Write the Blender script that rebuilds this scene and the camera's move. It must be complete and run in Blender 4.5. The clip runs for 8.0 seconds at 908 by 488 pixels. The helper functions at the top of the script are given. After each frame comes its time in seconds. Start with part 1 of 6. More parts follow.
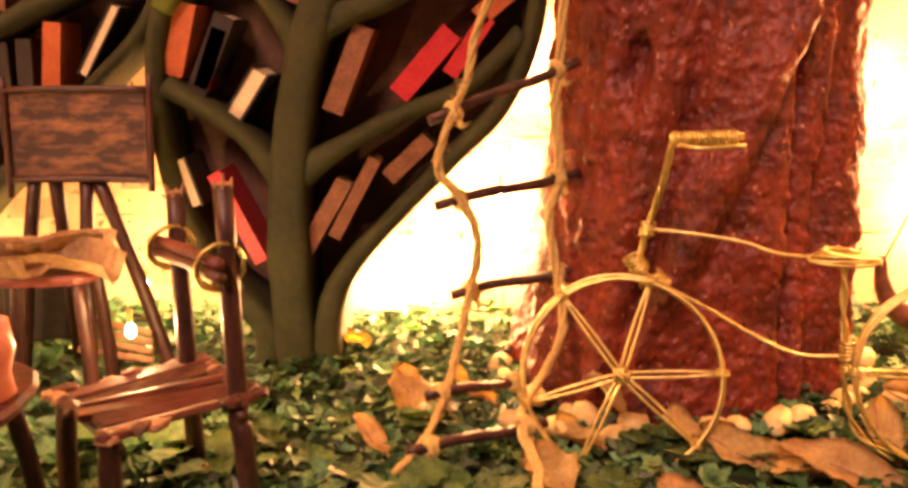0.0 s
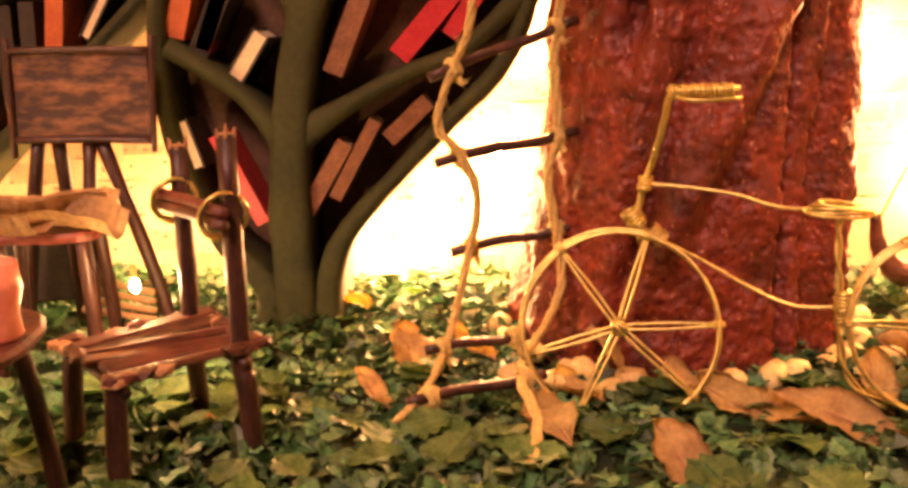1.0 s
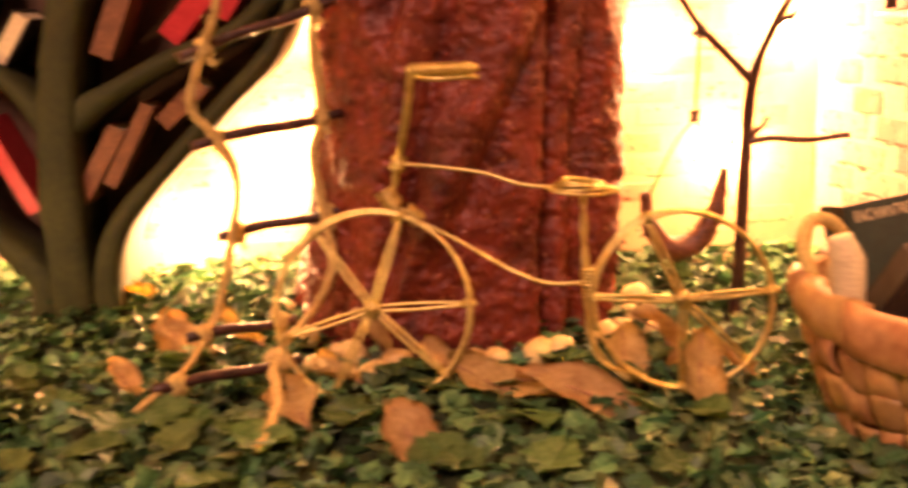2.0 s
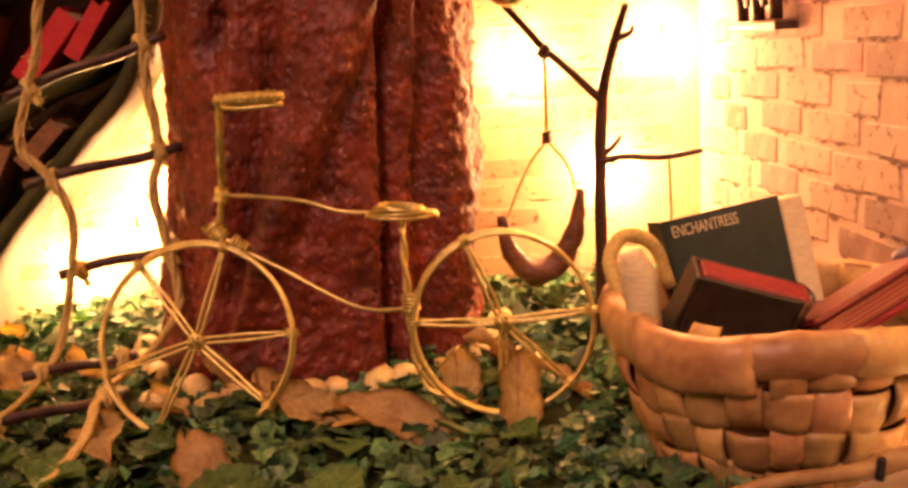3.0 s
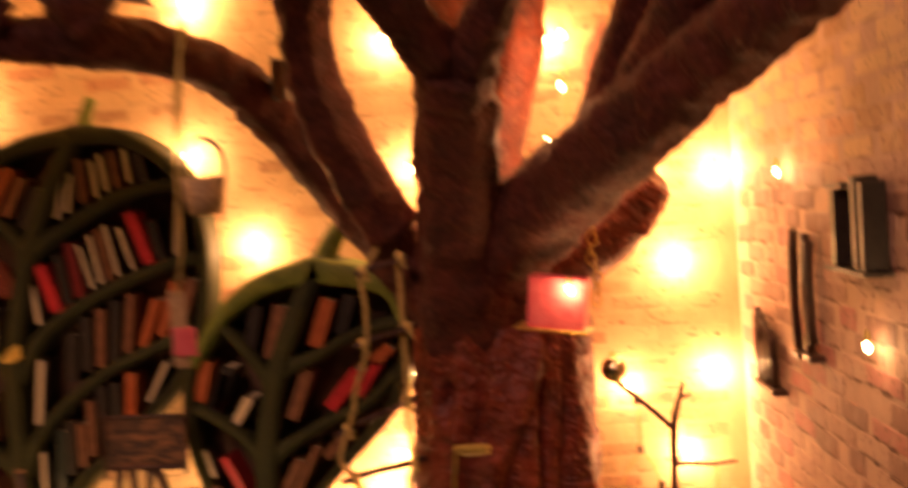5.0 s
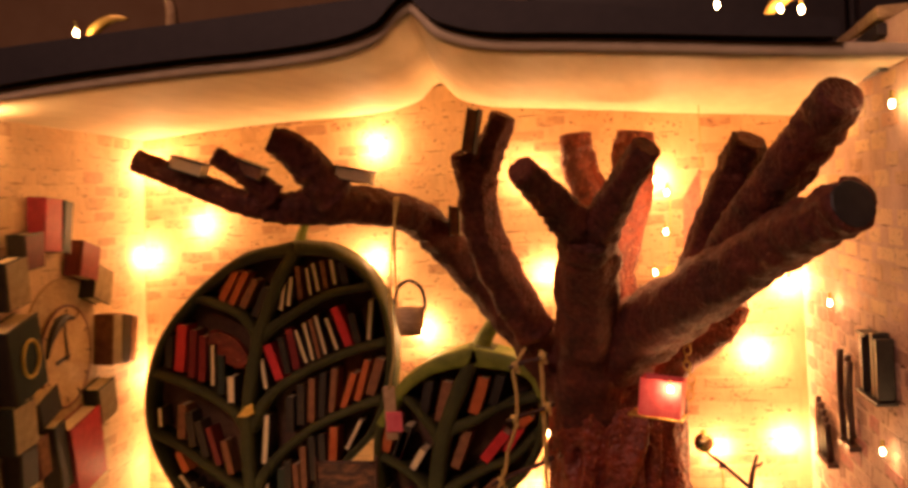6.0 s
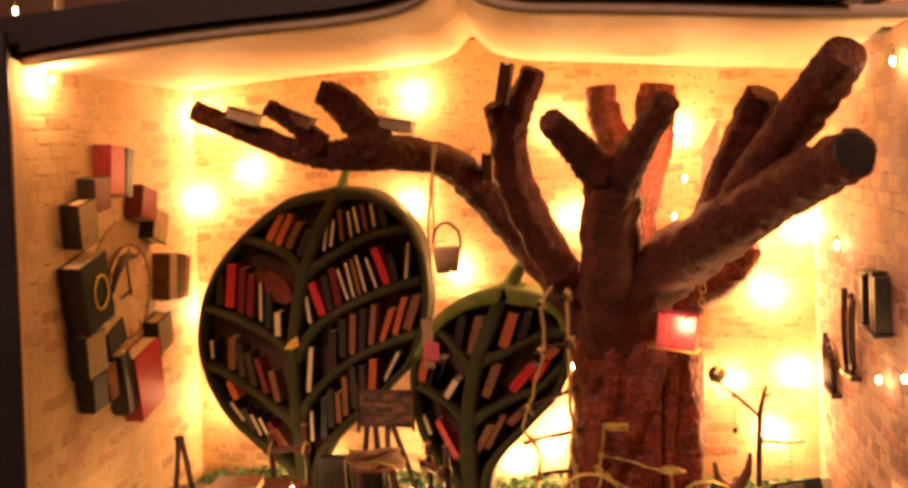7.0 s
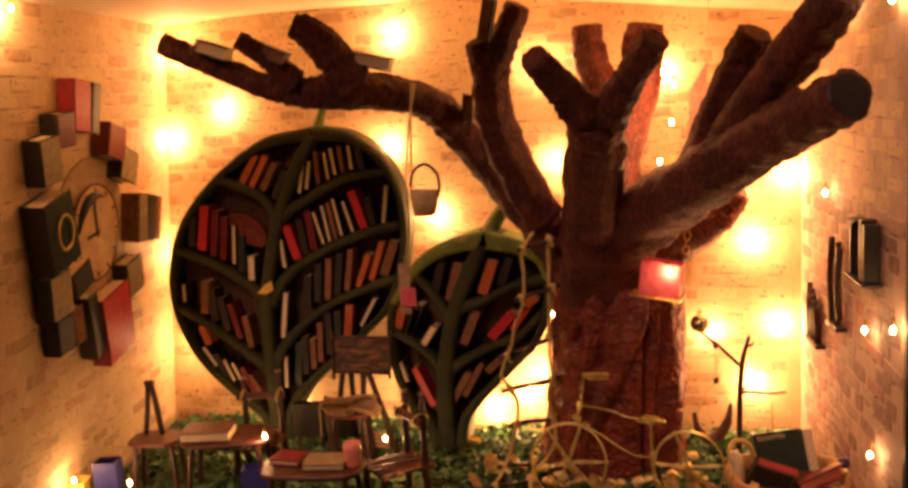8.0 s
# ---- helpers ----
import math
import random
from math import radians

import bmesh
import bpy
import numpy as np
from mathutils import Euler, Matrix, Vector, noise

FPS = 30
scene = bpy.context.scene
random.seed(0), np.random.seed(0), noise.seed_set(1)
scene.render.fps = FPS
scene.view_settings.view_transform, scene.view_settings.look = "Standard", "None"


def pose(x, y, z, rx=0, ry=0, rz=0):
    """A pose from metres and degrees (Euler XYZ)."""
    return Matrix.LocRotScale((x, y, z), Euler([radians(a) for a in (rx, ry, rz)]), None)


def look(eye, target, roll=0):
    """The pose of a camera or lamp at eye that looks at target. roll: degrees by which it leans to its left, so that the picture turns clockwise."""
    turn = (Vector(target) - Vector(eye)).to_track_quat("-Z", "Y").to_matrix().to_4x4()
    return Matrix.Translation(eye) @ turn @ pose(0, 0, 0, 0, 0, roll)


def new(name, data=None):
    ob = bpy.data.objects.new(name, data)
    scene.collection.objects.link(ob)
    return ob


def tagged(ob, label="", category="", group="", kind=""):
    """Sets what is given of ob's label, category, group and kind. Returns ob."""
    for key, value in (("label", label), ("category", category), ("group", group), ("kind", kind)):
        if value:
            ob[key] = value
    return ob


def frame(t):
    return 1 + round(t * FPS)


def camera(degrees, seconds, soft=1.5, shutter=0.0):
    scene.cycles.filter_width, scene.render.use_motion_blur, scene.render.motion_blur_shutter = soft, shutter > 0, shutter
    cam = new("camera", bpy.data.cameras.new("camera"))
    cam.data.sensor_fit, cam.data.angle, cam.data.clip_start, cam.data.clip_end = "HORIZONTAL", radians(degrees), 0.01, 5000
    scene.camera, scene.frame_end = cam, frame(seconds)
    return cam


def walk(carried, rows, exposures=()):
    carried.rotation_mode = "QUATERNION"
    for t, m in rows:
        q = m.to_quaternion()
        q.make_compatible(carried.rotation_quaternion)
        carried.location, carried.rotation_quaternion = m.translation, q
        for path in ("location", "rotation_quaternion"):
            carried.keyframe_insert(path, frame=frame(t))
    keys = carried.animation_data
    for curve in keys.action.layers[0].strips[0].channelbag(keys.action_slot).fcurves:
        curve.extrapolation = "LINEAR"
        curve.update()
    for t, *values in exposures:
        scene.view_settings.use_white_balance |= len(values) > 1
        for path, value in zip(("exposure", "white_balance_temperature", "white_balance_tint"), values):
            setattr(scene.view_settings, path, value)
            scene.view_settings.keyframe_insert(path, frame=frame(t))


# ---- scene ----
cam = camera(49.5, 8.0, soft=3.2, shutter=0.5)
EXPOSURES = [(0, 1.66), (1.5, 1.56), (2.2, 1.3), (3.3, 0.88), (4.0, 0.9), (4.5, 0.82), (5.0, -0.1), (5.3, -0.3), (6.5, 0.2), (7.5, 0.45), (8.0, -0.15)]
PATH = [
    (0, (0.017, -0.005, 0.112), (-0.094, 1.947, -0.31), -1.0),
    (0.5, (0.017, -0.009, 0.107), (-0.099, 1.939, -0.331), -1.1),
    (1, (0.017, -0.01, 0.104), (-0.093, 1.937, -0.341), -1.1),
    (1.5, (0.026, -0.011, 0.101), (0.003, 1.937, -0.351), -0.5),
    (2, (0.058, -0.008, 0.1), (0.128, 1.936, -0.363), -1.1),
    (2.2, (0.072, -0.005, 0.1), (0.171, 1.936, -0.371), -1.7),
    (3.3, (0.116, -0.011, 0.094), (0.114, 1.955, -0.27), -3.7),
    (3.5, (0.117, -0.014, 0.094), (0.166, 1.952, -0.268), -3.3),
    (4, (0.121, -0.031, 0.099), (0.17, 1.944, -0.211), -3.4),
    (4.5, (0.115, -0.09, 0.137), (0.074, 1.898, -0.075), -4.5),
    (4.8, (0.1, -0.158, 0.186), (0.024, 1.834, 0.014), -4.3),
    (5, (0.114, -0.202, 0.201), (-0.115, 1.782, 0.1), -4.3),
    (5.2, (0.11, -0.24, 0.224), (-0.183, 1.737, 0.138), -4.3),
    (6.5, (0.123, -0.403, 0.28), (-0.356, 1.535, 0.162), -3.6),
    (7, (0.123, -0.411, 0.277), (-0.358, 1.52, 0.083), -3.7),
    (7.5, (0.126, -0.404, 0.276), (-0.334, 1.524, 0.011), -2.9),
    (8, (0.121, -0.392, 0.271), (-0.329, 1.534, -0.027), -2.9),
]
walk(cam, [(t, look(eye, target, roll)) for t, eye, target, roll in PATH], EXPOSURES)

# ---- world and light ----
world = bpy.data.worlds.new("room_dark")
scene.world = world
world.use_nodes = True
world.node_tree.nodes["Background"].inputs[0].default_value = (1.0, 0.62, 0.36, 1)
world.node_tree.nodes["Background"].inputs[1].default_value = 0.05


def lamp(name, kind, m, power, colour, size):
    data = bpy.data.lights.new(name, kind)
    data.energy, data.color = power, colour
    if kind == "AREA":
        data.size = size
    else:
        data.shadow_soft_size = size
    ob = new(name, data)
    ob.matrix_basis = m
    return ob


WARM = (1.0, 0.46, 0.185)
# Unseen warm area lamp added in front to fill the faces of things
FRONT_FILL = lamp("front_fill_lamp", "AREA", look((-0.4, -1.25, 1.35), (0, 0.2, 0.08)), 15.0, (1.0, 0.48, 0.36), 0.5)

# ---- materials ----


def material(name, base, second, rough=0.7, scale=300.0, bump=0.3, metal=0.0, fine=4.0, per="none", spread=0.0, coat=0.0, low=0.35, high=0.65, grain=(1, 1, 1), bump_size=0.0006):
    mat = bpy.data.materials.new(name)
    mat.use_nodes = True
    nt = mat.node_tree
    nodes, links = nt.nodes, nt.links
    shader = nodes["Principled BSDF"]
    coord = nodes.new("ShaderNodeTexCoord")
    mapping = nodes.new("ShaderNodeMapping")
    mapping.inputs["Scale"].default_value = grain
    links.new(coord.outputs["Object"], mapping.inputs[0])
    big = nodes.new("ShaderNodeTexNoise")
    big.inputs["Scale"].default_value, big.inputs["Detail"].default_value = scale, 5
    small = nodes.new("ShaderNodeTexNoise")
    small.inputs["Scale"].default_value, small.inputs["Detail"].default_value = scale * fine, 6
    for n in (big, small):
        links.new(mapping.outputs[0], n.inputs["Vector"])
    blend = nodes.new("ShaderNodeMix")
    blend.inputs[0].default_value = 0.4
    links.new(big.outputs[0], blend.inputs[2])
    links.new(small.outputs[0], blend.inputs[3])
    ramp = nodes.new("ShaderNodeValToRGB")
    ramp.color_ramp.elements[0].position, ramp.color_ramp.elements[1].position = low, high
    ramp.color_ramp.elements[0].color, ramp.color_ramp.elements[1].color = (*base, 1), (*second, 1)
    links.new(blend.outputs[0], ramp.inputs[0])
    out = ramp.outputs[0]
    if per != "none":
        hsv = nodes.new("ShaderNodeHueSaturation")
        if per == "object":
            src = nodes.new("ShaderNodeObjectInfo").outputs["Random"]
        else:
            src = nodes.new("ShaderNodeNewGeometry").outputs["Random Per Island"]
        value = nodes.new("ShaderNodeMapRange")
        value.inputs[3].default_value, value.inputs[4].default_value = 1 - spread, 1 + spread
        links.new(src, value.inputs[0])
        links.new(value.outputs[0], hsv.inputs["Value"])
        white = nodes.new("ShaderNodeTexWhiteNoise")
        white.noise_dimensions = "1D"
        links.new(src, white.inputs["W"])
        hue = nodes.new("ShaderNodeMapRange")
        hue.inputs[3].default_value, hue.inputs[4].default_value = 0.5 - 0.06 * spread, 0.5 + 0.06 * spread
        links.new(white.outputs[0], hue.inputs[0])
        links.new(hue.outputs[0], hsv.inputs["Hue"])
        links.new(out, hsv.inputs["Color"])
        out = hsv.outputs[0]
    links.new(out, shader.inputs["Base Color"])
    shader.inputs["Roughness"].default_value, shader.inputs["Metallic"].default_value = rough, metal
    shader.inputs["Coat Weight"].default_value = coat
    if bump:
        b = nodes.new("ShaderNodeBump")
        b.inputs["Strength"].default_value, b.inputs["Distance"].default_value = bump, bump_size
        links.new(blend.outputs[0], b.inputs["Height"])
        links.new(b.outputs[0], shader.inputs["Normal"])
    return mat


def glowing(name, colour, strength):
    mat = bpy.data.materials.new(name)
    mat.use_nodes = True
    sh = mat.node_tree.nodes["Principled BSDF"]
    sh.inputs["Base Color"].default_value = (*colour, 1)
    sh.inputs["Emission Color"].default_value = (*colour, 1)
    sh.inputs["Emission Strength"].default_value = strength
    return mat




def crumbly_paste(name, dark, light, fleck, gloss):
    """Moulded paper paste: crumbs and pits at two scales, thin streaks upwards, a few pale flecks painted as glints."""
    mat = bpy.data.materials.new(name)
    mat.use_nodes = True
    nodes, links = mat.node_tree.nodes, mat.node_tree.links
    shader = nodes["Principled BSDF"]
    coord = nodes.new("ShaderNodeTexCoord")
    tall = nodes.new("ShaderNodeMapping")
    tall.inputs["Scale"].default_value = (1, 1, 0.75)
    links.new(coord.outputs["Object"], tall.inputs[0])

    def noise_at(scale, detail):
        n = nodes.new("ShaderNodeTexNoise")
        n.inputs["Scale"].default_value, n.inputs["Detail"].default_value = scale, detail
        links.new(tall.outputs[0], n.inputs["Vector"])
        return n.outputs[0]

    patch, crumb, spark = noise_at(55, 4), noise_at(330, 5), noise_at(560, 2)
    pits = nodes.new("ShaderNodeTexVoronoi")
    pits.inputs["Scale"].default_value = 420
    links.new(tall.outputs[0], pits.inputs["Vector"])

    def mapped(src, a, b, lo=0.0, hi=1.0):
        n = nodes.new("ShaderNodeMapRange")
        for k, v in enumerate((a, b, lo, hi)):
            n.inputs[k + 1].default_value = v
        links.new(src, n.inputs[0])
        return n.outputs[0]

    def sums(op, a, b):
        n = nodes.new("ShaderNodeMath")
        n.operation = op
        for k, v in enumerate((a, b)):
            if hasattr(v, "links"):
                links.new(v, n.inputs[k])
            else:
                n.inputs[k].default_value = v
        return n.outputs[0]

    height = sums("ADD", sums("MULTIPLY", crumb, 1.0), sums("MULTIPLY", mapped(pits.outputs["Distance"], 0.0, 0.5), 0.45))
    tone = sums("ADD", sums("MULTIPLY", patch, 0.55), sums("MULTIPLY", crumb, 0.45))
    mix = nodes.new("ShaderNodeMix")
    mix.data_type = "RGBA"
    links.new(mapped(tone, 0.36, 0.64), mix.inputs[0])
    mix.inputs[6].default_value, mix.inputs[7].default_value = (*dark, 1), (*light, 1)
    # Pale flecks put the glints of the rough skin into the colour
    flecks = nodes.new("ShaderNodeMix")
    flecks.data_type = "RGBA"
    links.new(mapped(spark, 0.67, 0.72), flecks.inputs[0])
    links.new(mix.outputs[2], flecks.inputs[6])
    flecks.inputs[7].default_value = (*fleck, 1)
    links.new(flecks.outputs[2], shader.inputs["Base Color"])
    links.new(mapped(crumb, 0.3, 0.7, gloss + 0.2, gloss), shader.inputs["Roughness"])
    bump = nodes.new("ShaderNodeBump")
    bump.inputs["Strength"].default_value, bump.inputs["Distance"].default_value = 1.0, 0.0013
    links.new(height, bump.inputs["Height"])
    links.new(bump.outputs[0], shader.inputs["Normal"])
    return mat


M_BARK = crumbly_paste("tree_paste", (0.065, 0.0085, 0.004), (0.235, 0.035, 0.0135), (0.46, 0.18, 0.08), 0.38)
# The trunk's paste darkened, so the limbs carry their shade in the colour
M_BARK_SHADED = crumbly_paste("tree_paste_shaded", (0.036, 0.006, 0.0035), (0.115, 0.019, 0.009), (0.16, 0.045, 0.02), 0.65)
M_TWIG = material("twig_bark", (0.02, 0.008, 0.007), (0.07, 0.026, 0.017), 0.4, 300, 0.6, grain=(1, 1, 0.3))
M_CUT = material("cut_wood", (0.32, 0.17, 0.08), (0.5, 0.3, 0.15), 0.7, 600, 0.4)
M_SEAT = material("bark_strip", (0.05, 0.014, 0.009), (0.16, 0.05, 0.027), 0.48, 200, 1.0, grain=(0.4, 1, 1), per="object", spread=0.25)
M_PALEBARK = material("pale_bark", (0.34, 0.22, 0.1), (0.58, 0.42, 0.22), 0.7, 160, 0.6, grain=(0.3, 1, 1))
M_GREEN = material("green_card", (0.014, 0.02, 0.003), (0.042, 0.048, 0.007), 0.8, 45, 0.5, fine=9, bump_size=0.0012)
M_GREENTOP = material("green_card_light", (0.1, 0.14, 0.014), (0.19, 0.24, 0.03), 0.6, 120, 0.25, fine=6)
M_BACK = material("bookcase_back", (0.06, 0.032, 0.016), (0.1, 0.056, 0.03), 0.8, 150, 0.2)
M_ROPE = material("jute", (0.45, 0.33, 0.1), (0.72, 0.58, 0.21), 0.85, 900, 0.9, per="object", spread=0.08)
M_WIRE = material("brass_wire", (0.52, 0.42, 0.12), (0.78, 0.68, 0.26), 0.35, 500, 0.1, metal=0.85)
M_LEAF = material("green_flakes", (0.022, 0.074, 0.024), (0.125, 0.24, 0.085), 0.5, 250, 0.2, per="island", spread=0.6)
M_DRY = material("dry_leaf", (0.46, 0.31, 0.11), (0.72, 0.57, 0.25), 0.65, 180, 0.5, per="object", spread=0.2)
M_STONE = material("pebble", (0.62, 0.48, 0.17), (0.84, 0.7, 0.33), 0.6, 260, 0.4, per="object", spread=0.15)
M_BASKET = material("basket_strip", (0.26, 0.115, 0.04), (0.6, 0.38, 0.15), 0.42, 75, 0.9, grain=(1, 1, 1), per="object", spread=0.24, low=0.3, high=0.7)
M_PAPER = material("page_block", (0.6, 0.5, 0.28), (0.8, 0.7, 0.45), 0.8, 300, 0.2, grain=(1, 1, 6))
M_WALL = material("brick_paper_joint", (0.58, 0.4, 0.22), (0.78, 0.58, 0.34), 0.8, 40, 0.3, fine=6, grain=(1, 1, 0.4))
# Same paper for the right wall, its dimmer light put into the colour
M_WALL_SHADED = material("brick_paper_shaded_joint", (0.5, 0.33, 0.24), (0.66, 0.47, 0.36), 0.8, 60, 0.3, fine=6)


def printed_brick(name, per):
    """Cream, tan, pink and brown bricks printed on paper, with dark flecks."""
    mat = bpy.data.materials.new(name)
    mat.use_nodes = True
    nodes, links = mat.node_tree.nodes, mat.node_tree.links
    shader = nodes["Principled BSDF"]
    src = nodes.new("ShaderNodeObjectInfo").outputs["Random"] if per == "object" else nodes.new("ShaderNodeNewGeometry").outputs["Random Per Island"]
    ramp = nodes.new("ShaderNodeValToRGB")
    ramp.color_ramp.interpolation = "CONSTANT"
    # Right wall bricks: the same print toned down for the weaker light there
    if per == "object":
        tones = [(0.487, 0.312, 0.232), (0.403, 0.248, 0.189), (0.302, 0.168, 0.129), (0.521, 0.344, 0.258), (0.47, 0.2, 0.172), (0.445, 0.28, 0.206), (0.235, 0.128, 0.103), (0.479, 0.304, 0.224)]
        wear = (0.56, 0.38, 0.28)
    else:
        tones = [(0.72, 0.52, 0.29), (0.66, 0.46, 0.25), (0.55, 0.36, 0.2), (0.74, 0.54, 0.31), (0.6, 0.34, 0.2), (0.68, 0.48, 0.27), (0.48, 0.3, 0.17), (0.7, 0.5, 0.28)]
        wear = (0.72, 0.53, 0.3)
    for k, tone in enumerate(tones):
        e = ramp.color_ramp.elements[k] if k < 2 else ramp.color_ramp.elements.new(k / len(tones))
        e.position, e.color = k / len(tones), (*tone, 1)
    links.new(src, ramp.inputs[0])
    coord = nodes.new("ShaderNodeTexCoord")
    wash = nodes.new("ShaderNodeTexNoise")
    wash.inputs["Scale"].default_value, wash.inputs["Detail"].default_value = 120, 6
    fleck = nodes.new("ShaderNodeTexNoise")
    fleck.inputs["Scale"].default_value, fleck.inputs["Detail"].default_value = 420, 3
    for n in (wash, fleck):
        links.new(coord.outputs["Object"], n.inputs["Vector"])
    spread = nodes.new("ShaderNodeMapRange")
    spread.inputs[1].default_value, spread.inputs[2].default_value = 0.5, 0.84
    links.new(wash.outputs[0], spread.inputs[0])
    mix = nodes.new("ShaderNodeMix")
    mix.data_type = "RGBA"
    links.new(spread.outputs[0], mix.inputs[0])
    links.new(ramp.outputs[0], mix.inputs[6])
    mix.inputs[7].default_value = (*wear, 1)
    dots = nodes.new("ShaderNodeMapRange")
    dots.inputs[1].default_value, dots.inputs[2].default_value = 0.6, 0.67
    links.new(fleck.outputs[0], dots.inputs[0])
    dark = nodes.new("ShaderNodeMix")
    dark.data_type = "RGBA"
    links.new(dots.outputs[0], dark.inputs[0])
    links.new(mix.outputs[2], dark.inputs[6])
    dark.inputs[7].default_value = (0.2, 0.1, 0.07, 1)
    links.new(dark.outputs[2], shader.inputs["Base Color"])
    shader.inputs["Roughness"].default_value = 0.7
    bump = nodes.new("ShaderNodeBump")
    bump.inputs["Strength"].default_value, bump.inputs["Distance"].default_value = 0.3, 0.0004
    links.new(wash.outputs[0], bump.inputs["Height"])
    links.new(bump.outputs[0], shader.inputs["Normal"])
    return mat


M_BRICK, M_BRICK_SHADED = printed_brick("brick_paper", "island"), printed_brick("brick_paper_shaded", "object")
M_LINE = material("printed_joint_line", (0.06, 0.022, 0.015), (0.22, 0.1, 0.06), 0.75, 260, 0.2)
M_EDGE = material("black_card", (0.012, 0.01, 0.012), (0.025, 0.02, 0.022), 0.55, 60, 0.2)
M_PAGECEIL = material("cream_pages", (0.66, 0.56, 0.36), (0.8, 0.7, 0.48), 0.7, 14, 0.25, fine=8, grain=(1, 0.25, 1))
M_TABLE = material("dark_table", (0.035, 0.02, 0.012), (0.07, 0.04, 0.024), 0.5, 30, 0.3, grain=(0.2, 1, 1))
M_ROOM = material("room_plaster", (0.42, 0.26, 0.14), (0.5, 0.33, 0.19), 0.9, 4, 0.1)
M_DARKWOOD = material("dark_furniture", (0.015, 0.011, 0.012), (0.03, 0.02, 0.02), 0.5, 20, 0.2)
M_PINK = material("pink_paper", (0.7, 0.09, 0.12), (0.85, 0.2, 0.22), 0.5, 200, 0.2)
M_CORAL = material("coral_glaze", (0.8, 0.24, 0.16), (0.9, 0.35, 0.24), 0.35, 200, 0.1, coat=0.5)
M_BALL = material("mirror_ball", (0.72, 0.68, 0.42), (0.82, 0.78, 0.52), 0.2, 200, 0.05, metal=1.0)
M_FACE = material("clock_face", (0.46, 0.28, 0.12), (0.66, 0.46, 0.23), 0.7, 90, 0.3)
M_BLACK = material("black_paint", (0.01, 0.009, 0.009), (0.02, 0.018, 0.018), 0.5, 200, 0.1)
M_GOLD = material("gold_paint", (0.62, 0.4, 0.08), (0.8, 0.55, 0.16), 0.4, 200, 0.2, metal=0.6)
M_BLUE = material("blue_card", (0.03, 0.035, 0.2), (0.06, 0.06, 0.32), 0.5, 120, 0.2)
M_YELLOW = material("yellow_card", (0.62, 0.42, 0.06), (0.8, 0.58, 0.12), 0.5, 120, 0.2)
M_BULB = glowing("warm_bulb", (1.0, 0.66, 0.28), 60)
COVERS = {
    "red": material("cover_red", (0.42, 0.014, 0.024), (0.6, 0.04, 0.05), 0.45, 160, 0.2),
    "orange": material("cover_orange", (0.38, 0.085, 0.02), (0.54, 0.15, 0.04), 0.5, 160, 0.2),
    "brown": material("cover_brown", (0.12, 0.045, 0.018), (0.27, 0.12, 0.05), 0.6, 160, 0.3),
    "dark": material("cover_dark", (0.014, 0.012, 0.01), (0.035, 0.028, 0.02), 0.45, 160, 0.2),
    "crimson": material("cover_crimson", (0.17, 0.007, 0.014), (0.3, 0.02, 0.032), 0.45, 160, 0.2),
    "pale": material("cover_pale", (0.26, 0.19, 0.085), (0.42, 0.33, 0.18), 0.6, 160, 0.2),
    "green": material("cover_green", (0.008, 0.018, 0.015), (0.016, 0.036, 0.027), 0.45, 160, 0.2),
    "blue": material("cover_blue", (0.03, 0.03, 0.11), (0.06, 0.06, 0.18), 0.45, 160, 0.2),
    "wine": material("cover_wine", (0.11, 0.008, 0.012), (0.19, 0.02, 0.022), 0.4, 160, 0.2),
}

# ---- mesh helpers ----


def mesh_object(name, bm, mat, smooth=False):
    me = bpy.data.meshes.new(name)
    bm.normal_update()
    bm.to_mesh(me)
    bm.free()
    me.materials.append(mat)
    if smooth:
        me.polygons.foreach_set("use_smooth", [True] * len(me.polygons))
    return new(name, me)


def part(name, bm, mat, parent, label="", smooth=False):
    """One mesh under a thing or a part; its mesh is given in the thing's own space."""
    ob = mesh_object(name, bm, mat, smooth)
    ob.parent = parent
    return tagged(ob, label)


def thing(name, label, category, m=None, group="", kind=""):
    ob = new(name)
    ob.empty_display_size = 0.01
    if m is not None:
        ob.matrix_basis = m
    return tagged(ob, label, category, group, kind)


def at(x, y, z):
    return Matrix.Translation((x, y, z))


def add_box(bm, x0, x1, y0, y1, z0, z1, bevel=0.0, m=None):
    made = bmesh.ops.create_cube(bm, size=1.0, matrix=Matrix.Translation(((x0 + x1) / 2, (y0 + y1) / 2, (z0 + z1) / 2)) @ Matrix.Diagonal((x1 - x0, y1 - y0, z1 - z0, 1)))
    verts = made["verts"]
    if bevel:
        edges = list({e for v in verts for e in v.link_edges})
        res = bmesh.ops.bevel(bm, geom=edges, offset=bevel, segments=1, affect="EDGES")
        verts = list({v for v in res["verts"]} | {v for v in verts if v.is_valid})
    if m is not None:
        bmesh.ops.transform(bm, matrix=m, verts=[v for v in verts if v.is_valid])
    return bm


def box_mesh(x0, x1, y0, y1, z0, z1, bevel=0.0):
    return add_box(bmesh.new(), x0, x1, y0, y1, z0, z1, bevel)


